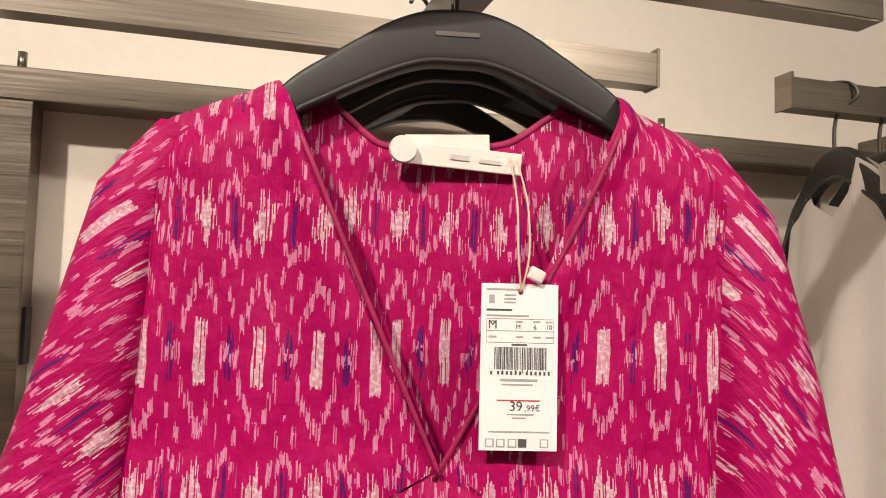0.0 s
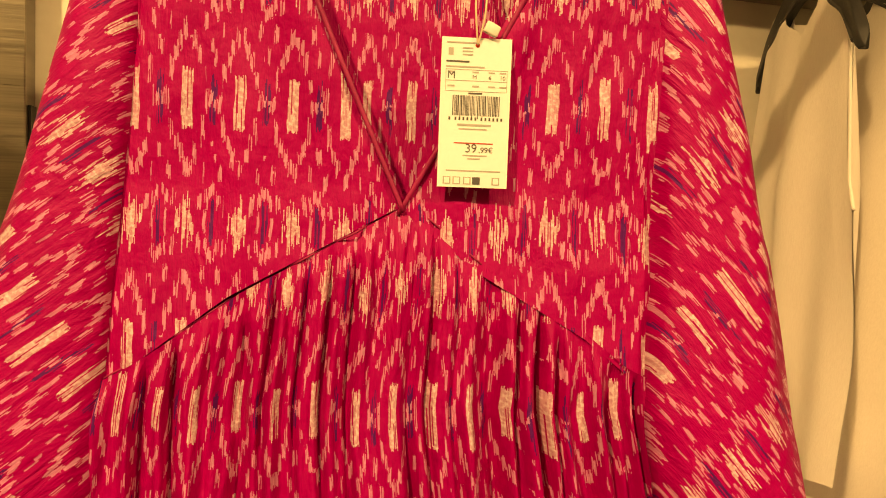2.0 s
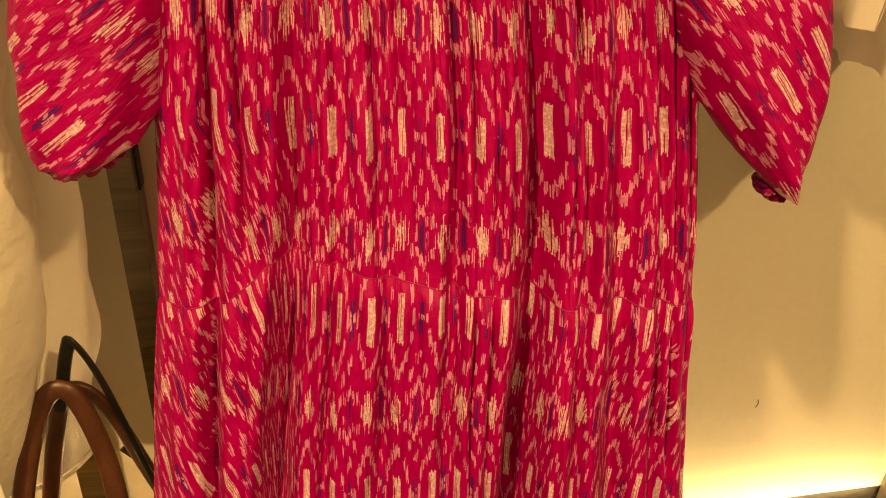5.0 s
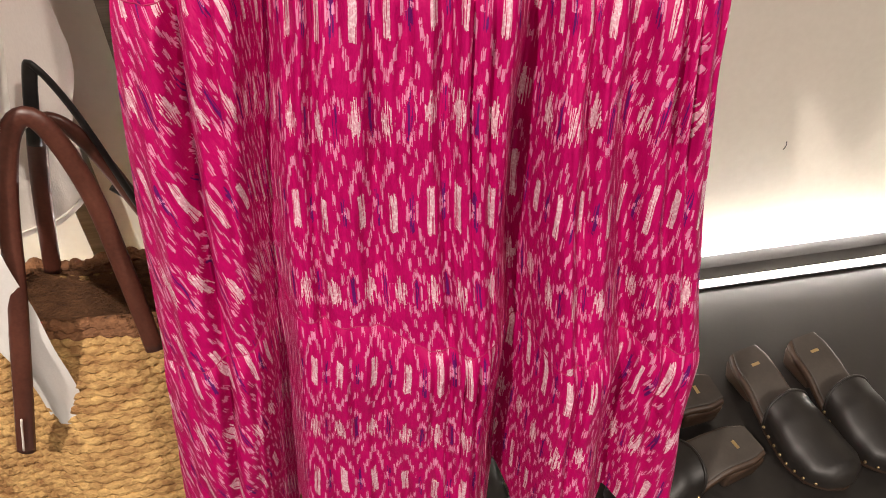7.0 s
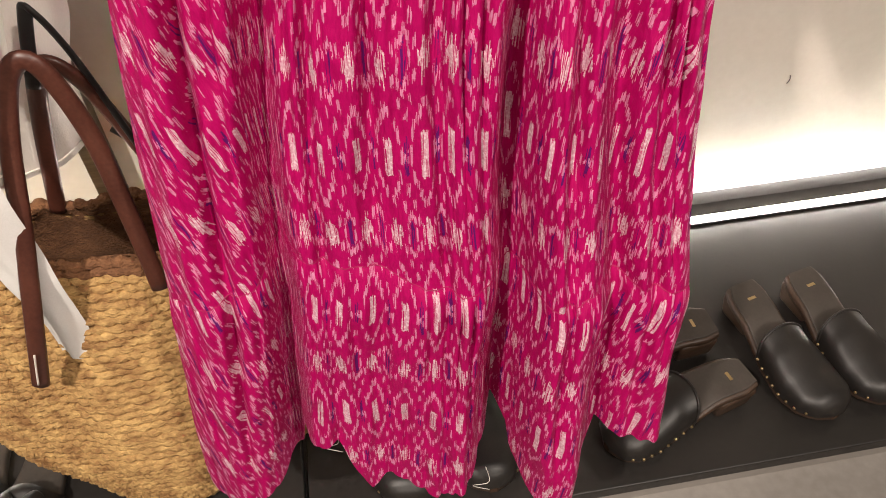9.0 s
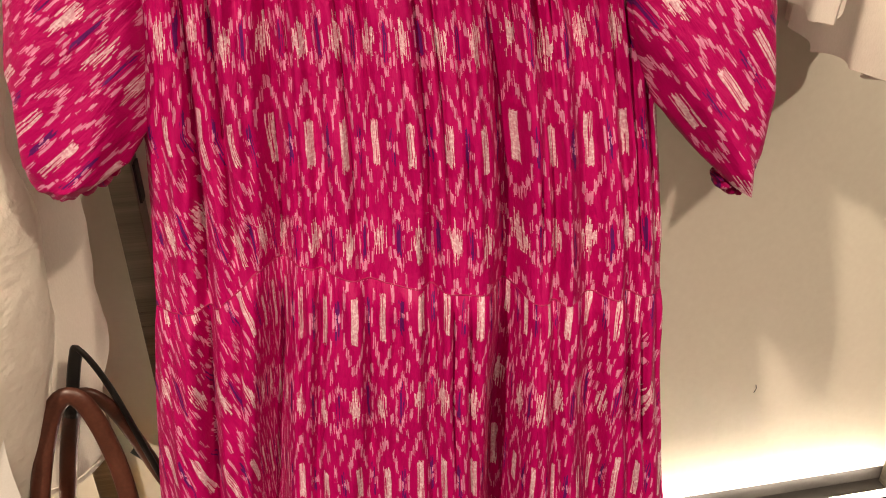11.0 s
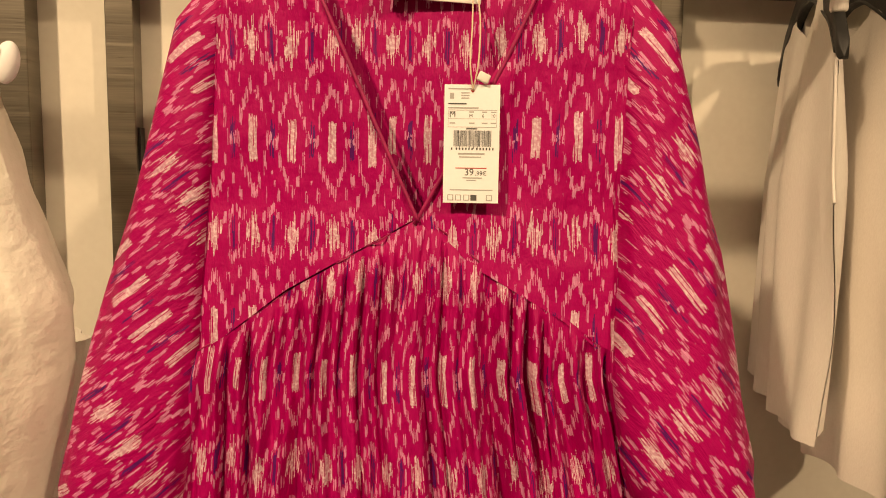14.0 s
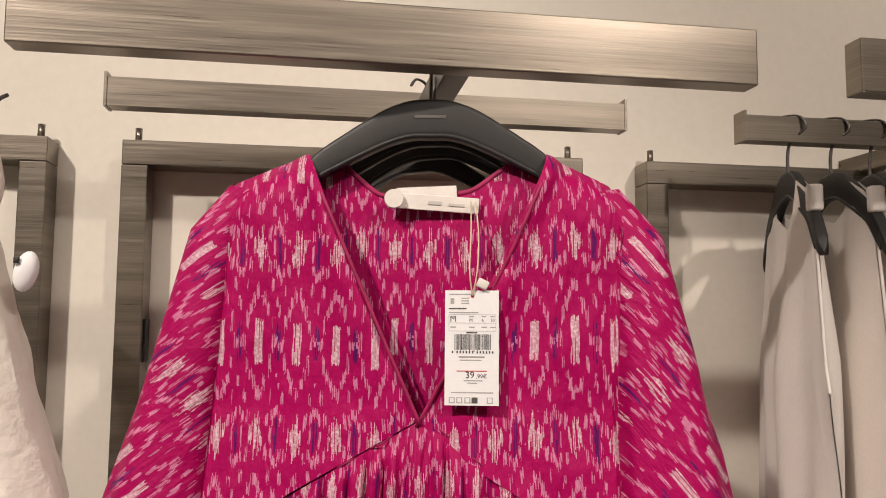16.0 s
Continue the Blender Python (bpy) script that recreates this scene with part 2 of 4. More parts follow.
def tube(points, radius, sides=8, bm=None, flat=None):
    """A rod along points; radius a number or a function of 0..1; flat: squeeze across."""
    bm = bm or bmesh.new()
    pts = [Vector(p) for p in points]
    rings = []
    side = None
    for i, p in enumerate(pts):
        d = (pts[min(i + 1, len(pts) - 1)] - pts[max(i - 1, 0)]).normalized()
        if side is None:
            side = d.cross(Vector((0, 1, 0)) if abs(d.y) < 0.9 else Vector((1, 0, 0))).normalized()
        side = (side - d * side.dot(d)).normalized()
        up = d.cross(side)
        r = radius(i / (len(pts) - 1)) if callable(radius) else radius
        k = flat or 1.0
        rings.append([bm.verts.new(p + side * (r * math.cos(2 * math.pi * s / sides)) + up * (r * k * math.sin(2 * math.pi * s / sides))) for s in range(sides)])
    for a, b in zip(rings, rings[1:]):
        for s in range(sides):
            bm.faces.new((a[s], a[(s + 1) % sides], b[(s + 1) % sides], b[s]))
    bm.faces.new(rings[0][::-1])
    bm.faces.new(rings[-1])
    return bm


def smooth_line(points, n=40):
    """A rounded line through the points."""
    p = np.array(points, float)
    t = np.linspace(0, len(p) - 1, n)
    out = []
    for q in t:
        i = min(int(q), len(p) - 2)
        f = q - i
        a, b, c, d = p[max(i - 1, 0)], p[i], p[i + 1], p[min(i + 2, len(p) - 1)]
        out.append(0.5 * (2 * b + (c - a) * f + (2 * a - 5 * b + 4 * c - d) * f * f + (3 * b - a - 3 * c + d) * f ** 3))
    return [tuple(v) for v in out]


def lerp(x, xs, ys):
    return float(np.interp(x, xs, ys))


def nz(x, y, z=0.0):
    return noise.noise(Vector((x, y, z)))


# ---- the room: its own axes run along the display wall ----
S = pose(0.12, 0.886, 0, 0, 0, 4.5)


def room(name, lo, hi, material, label, category, bevel=0.0):
    ob = link(name, box(lo, hi, S, bevel), material, False)
    return tagged(ob, label, category, kind="structure")


room("floor", (-4, -5, -0.06), (4, 0.2, 0), FLOOR, "greyish beige shop floor below the platform", "floor")
room("wall_north", (-4, 0.0, 0.236), (4, 0.12, 3.0), WALL, "off-white plastered display wall", "wall")
room("wall_south", (-4, -5.1, 0), (4, -5, 3.0), WALL, "plain off-white shop wall", "wall")
room("wall_west", (-4.1, -5, 0), (-4, 0.12, 3.0), WALL, "plain off-white shop wall", "wall")
room("wall_east", (4, -5, 0), (4.1, 0.12, 3.0), WALL, "plain off-white shop wall", "wall")
room("ceiling", (-4.1, -5.1, 3.0), (4.1, 0.2, 3.1), CEIL, "white shop ceiling", "ceiling")
room("baseboard", (-4, 0.004, 0.2), (4, 0.1, 0.2355), PLATFORM, "dark metal skirting under the wall", "skirting")
# two platform boards with a narrow joint between them
for x0, x1 in ((-2.2, -0.232), (-0.226, 2.4)):
    p = thing("platform", S @ Vector(((x0 + x1) / 2, -0.25, 0)), "low black laminated display platform along the wall", "platform", "display platforms", "structure")
    part("top_board", box((x0, -0.49, 0.176), (x1, 0.1, 0.2), S, 0.002), PLATFORM, p, "", False)
    part("plinth", box((x0, -0.43, 0), (x1, 0.1, 0.1755), S), FLOOR, p, "greyish recessed plinth", False)
room("trim", (-2.2, -0.047, 0.2002), (2.4, -0.029, 0.2058), PLATFORM, "thin metal profile under the light strip", "trim")
led = tagged(link("led_strip", box((-2.2, -0.043, 0.206), (2.4, -0.033, 0.211), S, 0.001), LED, False), "glowing white light strip along the back of the platform", "light strip")


def wall_frame(x0, x1, z1=1.676):
    """Upright rectangular steel frame in front of the wall."""
    f = thing("wall_frame", S @ Vector(((x0 + x1) / 2, -0.03, 0.2)), "tall brushed steel rectangular frame standing before the wall", "frame", "wall frames")
    w, d0, d1 = 0.03, -0.042, -0.002
    part("post", box((x0, d0, 0.2), (x0 + w, d1, z1 - w), S, 0.0012), STEEL, f, "", False)
    part("post", box((x1 - w, d0, 0.2), (x1, d1, z1 - w), S, 0.0012), STEEL, f, "", False)
    part("top_rail", box((x0, d0, z1 - w + 0.0005), (x1, d1, z1), S, 0.0012), STEEL, f, "", False)
    for x in (x0 + 0.014, x1 - 0.014):
        part("pin", tube([S @ Vector((x, -0.022, z1 - 0.001)), S @ Vector((x, -0.022, z1 + 0.018))], 0.0042, 10), STEEL, f, "small round steel pin")
    for z in (1.44, 0.95):
        part("slot", box((x0 + w, -0.034, z - 0.025), (x0 + w + 0.003, -0.012, z + 0.025), S), BLACK, f, "black slot cover", False)
    return f


def rail(x0, x1, z0, z1, y=-0.17):
    """A steel channel rail with turned-up ends, carried on brackets from the wall."""
    r = thing("clothes_rail", S @ Vector(((x0 + x1) / 2, y, z0)), "brushed steel channel rail held out from the wall", "rail", "wall rails")
    bm = bmesh.new()
    outline = [(y, z0), (y + 0.022, z0), (y + 0.022, z1), (y + 0.019, z1), (y + 0.019, z0 + 0.003), (y + 0.003, z0 + 0.003), (y + 0.003, z1), (y, z1)]
    ends = [[bm.verts.new((x, a, b)) for a, b in outline] for x in (x0, x1)]
    for i in range(8):
        bm.faces.new((ends[0][i], ends[0][(i + 1) % 8], ends[1][(i + 1) % 8], ends[1][i]))
    bm.faces.new(ends[0])
    bm.faces.new(ends[1])
    bmesh.ops.recalc_face_normals(bm, faces=bm.faces)
    bm.transform(S)
    part("channel", bm, STEEL, r, "", False)
    for x in (x0, x1):
        part("end_plate", box((x - 0.0025, y - 0.001, z0 - 0.001), (x + 0.0005, y + 0.023, z1 + 0.005), S), STEEL, r, "", False)
    return r


wall_frame(-1.03, -0.434)
wall_frame(-0.352, 0.214)
wall_frame(0.301, 0.93)
b1 = rail(-0.339, 0.221, 1.683, 1.713)
b2 = rail(0.368, 1.05, 1.678, 1.708)
part("bracket", box((0.61, -0.148, 1.672), (0.635, 0.0, 1.696), S, 0.001), STEEL, b2, "", False)
part("bracket", box((-0.021, -0.148, 1.683), (0.001, 0.0, 1.712), S, 0.001), DARKSTEEL, b1, "", False)


def cross_rail(x0, x1, arm):
    """Arm out from the wall with a thick crossbar at its end."""
    c = thing("front_rail", S @ Vector((arm, -0.2, 1.67)), "thick brushed steel crossbar on an arm from the wall", "rail", "front rails")
    part("crossbar", box((x0, -0.40, 1.667), (x1, -0.378, 1.716), S, 0.0012), STEEL, c, "", False)
    part("arm", box((arm - 0.011, -0.3775, 1.672), (arm + 0.011, -0.172, 1.698), S, 0.001), DARKSTEEL, c, "dark steel arm", False)
    return c


cross_rail(-0.352, 0.244, -0.01)
cross_rail(0.342, 0.96, 0.66)

scuff = smooth_line([S @ Vector((0.592, -0.0005, 0.478)), S @ Vector((0.594, -0.0005, 0.470)), S @ Vector((0.591, -0.0005, 0.462))], 8)
tagged(link("wall_scuff", tube(scuff, 0.0009, 6), DARKSTEEL), "small dark scuff on the pale wall", "scuff", kind="structure")

# ---- the dress ----
EMP_X, EMP_Z = [-0.08, -0.048, 0.006, 0.106, 0.157, 0.219, 0.244, 0.27], [1.272, 1.292, 1.334, 1.391, 1.352, 1.316, 1.296, 1.284]
LZ = [0.317, 0.458, 0.664, 0.797, 0.908, 0.976, 1.109, 1.166, 1.26, 1.329, 1.469, 1.555]
LX = [-0.165, -0.157, -0.133, -0.124, -0.111, -0.101, -0.090, -0.085, -0.077, -0.066, -0.053, -0.050]
RZ = [0.50, 0.611, 0.693, 0.817, 0.925, 1.036, 1.112, 1.19, 1.269, 1.336, 1.436, 1.555]
RX = [0.330, 0.326, 0.330, 0.315, 0.306, 0.305, 0.298, 0.286, 0.268, 0.266, 0.266, 0.270]


def left(z): return lerp(z, LZ, LX)
def right(z): return lerp(z, RZ, RX)


def depth(x, z):
    return lerp(z, [0.40, 0.536, 0.68, 0.77, 0.915, 1.036, 1.18, 1.4], [0.325, 0.347, 0.372, 0.393, 0.419, 0.447, 0.472, 0.50]) - 0.15 * (x - 0.12)


def bell(u, c, w):
    return math.exp(-((u - c) / w) ** 2)


def large_folds(u, z):
    """The few deep folds of the skirt."""
    k = min(1.0, max(0.0, (1.36 - z) / 0.9))
    swing = 0.012 * math.sin(z * 7.0)
    low = max(0.0, min(1.0, (0.95 - z) / 0.45))
    deep = bell(u, 0.25 - 0.025 * low + swing * (1 - low), 0.034) * 0.72 + bell(u, 0.695 - 0.03 * low + swing * 0.6, 0.044 * (0.5 + 0.5 * k)) + bell(u, 0.86, 0.030) * 0.5
    deep += (1.15 - k) * (0.4 * bell(u, 0.12 - swing, 0.018) + 0.35 * bell(u, 0.33 + swing, 0.014) + 0.3 * bell(u, 0.43 + swing, 0.018) + 0.35 * bell(u, 0.55, 0.016) + 0.4 * bell(u, 0.775 + swing, 0.012) + 0.4 * bell(u, 0.93, 0.015))
    return 0.082 * k ** 0.6 * deep + low * (0.022 * bell(u, 0.43, 0.14) - 0.022 * bell(u, 0.77, 0.055) - 0.012 * bell(u, 0.11, 0.08))


def folds(u, z, top):
    """How far the cloth lies back at u across and height z; gathers start at the seam above."""
    k = min(1.0, max(0.0, (1.36 - z) / 0.9))
    y = large_folds(u, z)
    y += 0.0030 * nz(u * 34 + 4 * nz(z * 6, u * 5, 2.0), z * 9, 8.0) + 0.0016 * nz(u * 70, z * 26, 3.0)
    g = max(0.0, top - z)
    gather = 0.34 + 0.66 * math.exp(-g / 0.20)
    pleat = math.sin(u * 62 + 7 * nz(u * 6, 2.0, z * 0.8))
    y += (0.0095 if top > 1.2 else 0.0066) * gather * (1.0 - math.exp(-g / 0.012)) * (2.6 * (0.55 + 0.9 * nz(u * 11, 4.0, z)) * (1.0 - abs(pleat)) ** 2 + nz(u * 55, g * 4, 3.0) * 0.9)
    y += 0.014 * k * nz(u * 9, z * 1.3, 7.0) + 0.0045 * nz(u * 22, z * 3, 1.0) + 0.0035 * nz(u * 26 + z * 9, z * 13, 5.0)
    puff = 0.010 * (math.exp(-g / 0.10) - math.exp(-g / 0.012))
    edge = abs(2 * u - 1)
    return y - puff + 0.035 * edge ** 6 * (min(1.0, 0.15 + g / 0.2) if top > 1.2 else 1.0)


def panel(zt, zb, rect, nu=150, nv=70):
    """A tier of the skirt between the curves zt(u) and zb(u)."""
    def at(u, v):
        z = zt(u) + (zb(u) - zt(u)) * v
        x0, x1 = left(z), right(z)
        x = x0 + (x1 - x0) * u
        y = folds(u, z, zt(u))
        if zt is emp:
            y *= 1.0 - math.exp(-(zt(u) - z) / 0.012)
        if v > 0.86 and zb is not hem:
            q = (v - 0.86) / 0.14
            y += (folds(u, z, z) - y) * q * q
        return (x, depth(x, z) + y, z)

    lengths = {}

    def across(v):
        """Length of cloth from the left edge, over the deep folds."""
        if v not in lengths:
            us = np.linspace(0, 1, nu + 1)
            z = [zt(u) + (zb(u) - zt(u)) * v for u in us]
            x = np.array([left(c) + (right(c) - left(c)) * u for u, c in zip(us, z)])
            y = np.array([large_folds(u, c) for u, c in zip(us, z)])
            lengths[v] = np.concatenate(([0.0], np.cumsum(np.hypot(np.diff(x), np.diff(y)))))
        return lengths[v]

    def uv(u, v):
        z = zt(u) + (zb(u) - zt(u)) * v
        if zt is emp:
            width = (u - 0.5) * 0.466
        else:
            row = across(v)
            width = (row[round(u * nu)] - row[nu // 2]) * 1.08
        # the cloth of the outer pleat hangs on the slant
        slant = 0.36 * min(0.0, z - 1.12) * max(0.0, min(1.0, (0.27 - u) / 0.06))
        return (0.5 + width + slant + 0.006 * nz(u * 8, z * 4, 9.0), z - rect + 0.012 * nz(u * 5, z * 2, 4.0))
    return grid(at, nu, nv, uv)


def emp(u):
    x = -0.076 + 0.342 * u
    return lerp(x, EMP_X, EMP_Z)


def tier1(u): return lerp(u, [0, 0.13, 0.21, 0.3, 0.48, 0.74, 1], [0.977, 0.985, 1.018, 1.022, 1.012, 0.996, 0.996])
def tier2(u): return lerp(u, [0, 0.19, 0.245, 0.35, 0.44, 0.507, 0.61, 0.66, 0.82, 1], [0.668, 0.700, 0.736, 0.728, 0.723, 0.703, 0.704, 0.697, 0.716, 0.698])
def hem(u): return lerp(u, [0, 0.02, 0.137, 0.235, 0.245, 0.32, 0.387, 0.42, 0.46, 0.538, 0.60, 0.65, 0.662, 0.688, 0.697, 0.774, 0.852, 0.866, 0.93, 1],
                        [0.380, 0.372, 0.402, 0.420, 0.470, 0.490, 0.398, 0.424, 0.412, 0.399, 0.420, 0.441, 0.48, 0.48, 0.447, 0.438, 0.455, 0.515, 0.512, 0.505])


dress = thing("dress", (0.12, 0.46, 0.24), "crimson pink tiered dress with white ikat print on a hanger", "dress")
part("upper_tier", panel(emp, tier1, 1.266, 220, 90), IKAT, dress)
part("middle_tier", panel(tier1, tier2, 0.840, 220, 90), IKAT, dress)
part("bottom_tier", panel(tier2, hem, 0.683, 240, 80), IKAT, dress)


def yoke(sign):
    """Half of the bodice between armhole, shoulder, V neck and the slanted seam."""
    def at(u, v):
        edge = left(1.275) if sign < 0 else right(1.275)
        zb = lerp(edge + (0.107 - edge) * u, EMP_X, EMP_Z) - 0.003
        zt = lerp(u, [0, 0.25, 1], [1.563, 1.582, 1.606]) if sign < 0 else lerp(u, [0, 0.25, 1], [1.558, 1.578, 1.604])
        z = zb + (zt - zb) * v
        ze = lerp(v, [0, 1], [1.275, 1.548])
        a = left(ze) - 0.016 * max(0, (v - 0.85) / 0.15) if sign < 0 else right(ze) + 0.012 * max(0, (v - 0.85) / 0.15)
        b = lerp(v, [0, 0.45, 1], [0.107, 0.062, 0.016]) if sign < 0 else lerp(v, [0, 0.55, 1], [0.107, 0.168, 0.212])
        x = a + (b - a) * u
        y = depth(x, z) + 0.03 * max(0, (v - 0.88) / 0.12) ** 2 + 0.006 * (1 - u) ** 6
        y += min(1.0, v / 0.08) * (0.004 * nz(x * 30, z * 12, 2.0) + 0.002 * nz(x * 60, z * 30, 6.0) - 0.006 * bell(u, 0.93, 0.1) * (0.3 + v)) - 0.0008
        return (x, y, z)

    def uv(u, v):
        x, y, z = at(u, v)
        return (x + 0.004, z - 1.449 + 0.02 * (x - 0.12) ** 2)
    return grid(at, 60, 70, uv)


part("bodice_half", yoke(-1), IKAT, dress)
part("bodice_half", yoke(1), IKAT, dress)


def back_at(u, v):
    zt = lerp(u, [0, 0.14, 0.27, 0.38, 0.62, 0.76, 0.86, 1], [1.54, 1.585, 1.604, 1.572, 1.572, 1.602, 1.585, 1.54])
    z = zt + (0.52 - zt) * v
    x0, x1 = left(z) + 0.004, right(z) - 0.004
    x = x0 + (x1 - x0) * u
    return (x, depth(x, z) + 0.034 + 0.06 * max(0.0, min(1, v * 2.2 - 0.35)) + 0.004 * nz(x * 25, z * 10) + 0.02 * min(1, v * 2) * nz(u * 8, z) - 0.034 * abs(2 * u - 1) ** 4, z)


part("back_panel", grid(back_at, 80, 90, lambda u, v: (back_at(u, v)[0] * 1.1 + 0.01, back_at(u, v)[2] - 1.452)), IKAT, dress)


def sleeve(inner, outer, zr, axis, d0, bulge):
    n = len(inner)

    def at(u, v):
        q = v * (n - 1)
        pi = [lerp(q, range(n), [p[k] for p in inner]) for k in (0, 1)]
        po = [lerp(q, range(n), [p[k] for p in outer]) for k in (0, 1)]
        c, a = [(p + o) / 2 for p, o in zip(pi, po)], [(o - p) / 2 for p, o in zip(pi, po)]
        th = 2 * math.pi * u
        w = 1 + 0.08 * nz(math.cos(th) * 2, v * 7, math.sin(th) * 2) * (0.3 + v) + 0.05 * nz(math.cos(th) * 5 + v * 4, v * 9, math.sin(th) * 5) * v
        w += 0.05 * min(1.0, v * 2) * math.sin(5 * th + 4 * nz(v * 2.5, 1.0) + 6 * v)
        d = lerp(v, [0, 0.06, 0.14, 0.3, 0.6, 0.9, 1], [0.004, 0.010, 0.020, 0.032, 0.040, 0.036, 0.02]) * bulge
        cuff = max(0.0, (v - 0.9) / 0.1)
        w += 0.06 * cuff * math.sin(th * 13) * 0.6
        x = c[0] + a[0] * math.cos(th) * w
        z = c[1] + a[1] * math.cos(th) * w
        yc = depth(c[0], c[1]) + d0
        return (x, yc - d * math.sin(th) * w - 0.010 * cuff, z)

    def uv(u, v):
        x, y, z = at(u, v)
        return (x * axis[1] - z * axis[0], x * axis[0] + z * axis[1] + 0.03)
    return grid(at, 64, 80, uv)


LI = [(-0.028, 1.572), (-0.046, 1.50), (-0.047, 1.44), (-0.057, 1.33), (-0.062, 1.26), (-0.071, 1.19), (-0.083, 1.125), (-0.098, 1.104), (-0.112, 1.096)]
LO = [(-0.048, 1.577), (-0.079, 1.540), (-0.106, 1.44), (-0.137, 1.33), (-0.160, 1.24), (-0.175, 1.17), (-0.174, 1.11), (-0.167, 1.088), (-0.155, 1.080)]
RI = [(0.248, 1.570), (0.261, 1.49), (0.258, 1.43), (0.259, 1.345), (0.254, 1.27), (0.265, 1.20), (0.286, 1.148), (0.318, 1.112), (0.336, 1.094)]
RO = [(0.268, 1.573), (0.301, 1.534), (0.325, 1.44), (0.342, 1.365), (0.356, 1.26), (0.367, 1.205), (0.366, 1.155), (0.359, 1.115), (0.352, 1.086)]
for inn, out, axis, d0 in ((LI, LO, (0.80, 0.60), 0.012), (RI, RO, (-0.62, 0.78), 0.014)):
    s = part("sleeve", sleeve(inn, out, 0, axis, d0, 1.0), IKAT, dress)
    (xa, za), (xb, zb) = inn[-1], out[-1]
    ring = [(xa + (xb - xa) * q + 0.0, depth((xa + xb) / 2, 1.09) + d0 + 0.002, za + (zb - za) * q - 0.004 * math.sin(math.pi * q)) for q in np.linspace(0, 1, 14)]
    bm = tube(ring, lambda t: 0.0055 + 0.0018 * math.sin(t * 60), 12, None, 2.2)
    uvl = bm.loops.layers.uv.new("UVMap")
    for f in bm.faces:
        for l in f.loops:
            l[uvl].uv = (l.vert.co.x * 1.3, l.vert.co.z * 1.3 + l.vert.co.y)
    part("cuff", bm, IKAT, s)


def bias_band(points, r, name):
    bm = tube(smooth_line(points, 40), r, 8, None, 0.5)
    uvl = bm.loops.layers.uv.new("UVMap")
    for f in bm.faces:
        for l in f.loops:
            l[uvl].uv = (l.vert.co.x * 0.7 + l.vert.co.z, l.vert.co.z * 0.8 + 0.03)
    return part(name, bm, BINDING, dress)


bias_band([(0.014, depth(0.014, 1.6) + 0.02, 1.600), (0.030, depth(0.03, 1.56) - 0.007, 1.565), (0.064, depth(0.064, 1.487) - 0.006, 1.487), (0.109, depth(0.109, 1.388) - 0.004, 1.386)], 0.0015, "neck_band")
bias_band([(0.214, depth(0.214, 1.6) + 0.02, 1.598), (0.200, depth(0.2, 1.56) - 0.007, 1.57), (0.167, depth(0.167, 1.497) - 0.006, 1.497), (0.106, depth(0.106, 1.386) - 0.002, 1.384)], 0.0015, "neck_band")
bias_band([back_at(u, 0.0) for u in np.linspace(0.27, 0.76, 9)], 0.0022, "back_neck_band")
for k, c in ((0, emp), (1, tier1), (2, tier2)):
    pts = []
    for u in np.linspace(0.005, 0.995, 120):
        z = c(u)
        x = left(z) + (right(z) - left(z)) * u
        pts.append((x, depth(x, z) + folds(u, z, z) + 0.0004, z + 0.0005))
    bm = tube(pts, 0.0007, 6)
    uvl = bm.loops.layers.uv.new("UVMap")
    for f in bm.faces:
        for l in f.loops:
            l[uvl].uv = (l.vert.co.x * 0.8, 0.022)
    part("seam", bm, BINDING, dress)
for x0, z0, y0 in ((0.155, 0.425, 0.352), (-0.005, 0.485, 0.385)):
    loose = smooth_line([(x0, y0, z0 + 0.01), (x0 + 0.004, y0 - 0.004, z0 - 0.02), (x0 - 0.014, y0 - 0.002, z0 - 0.03), (x0 + 0.006, y0 - 0.002, z0 - 0.045)], 14)
    part("loose_thread", tube(loose, 0.0004, 5), LABEL, dress, "loose white thread at the hem")


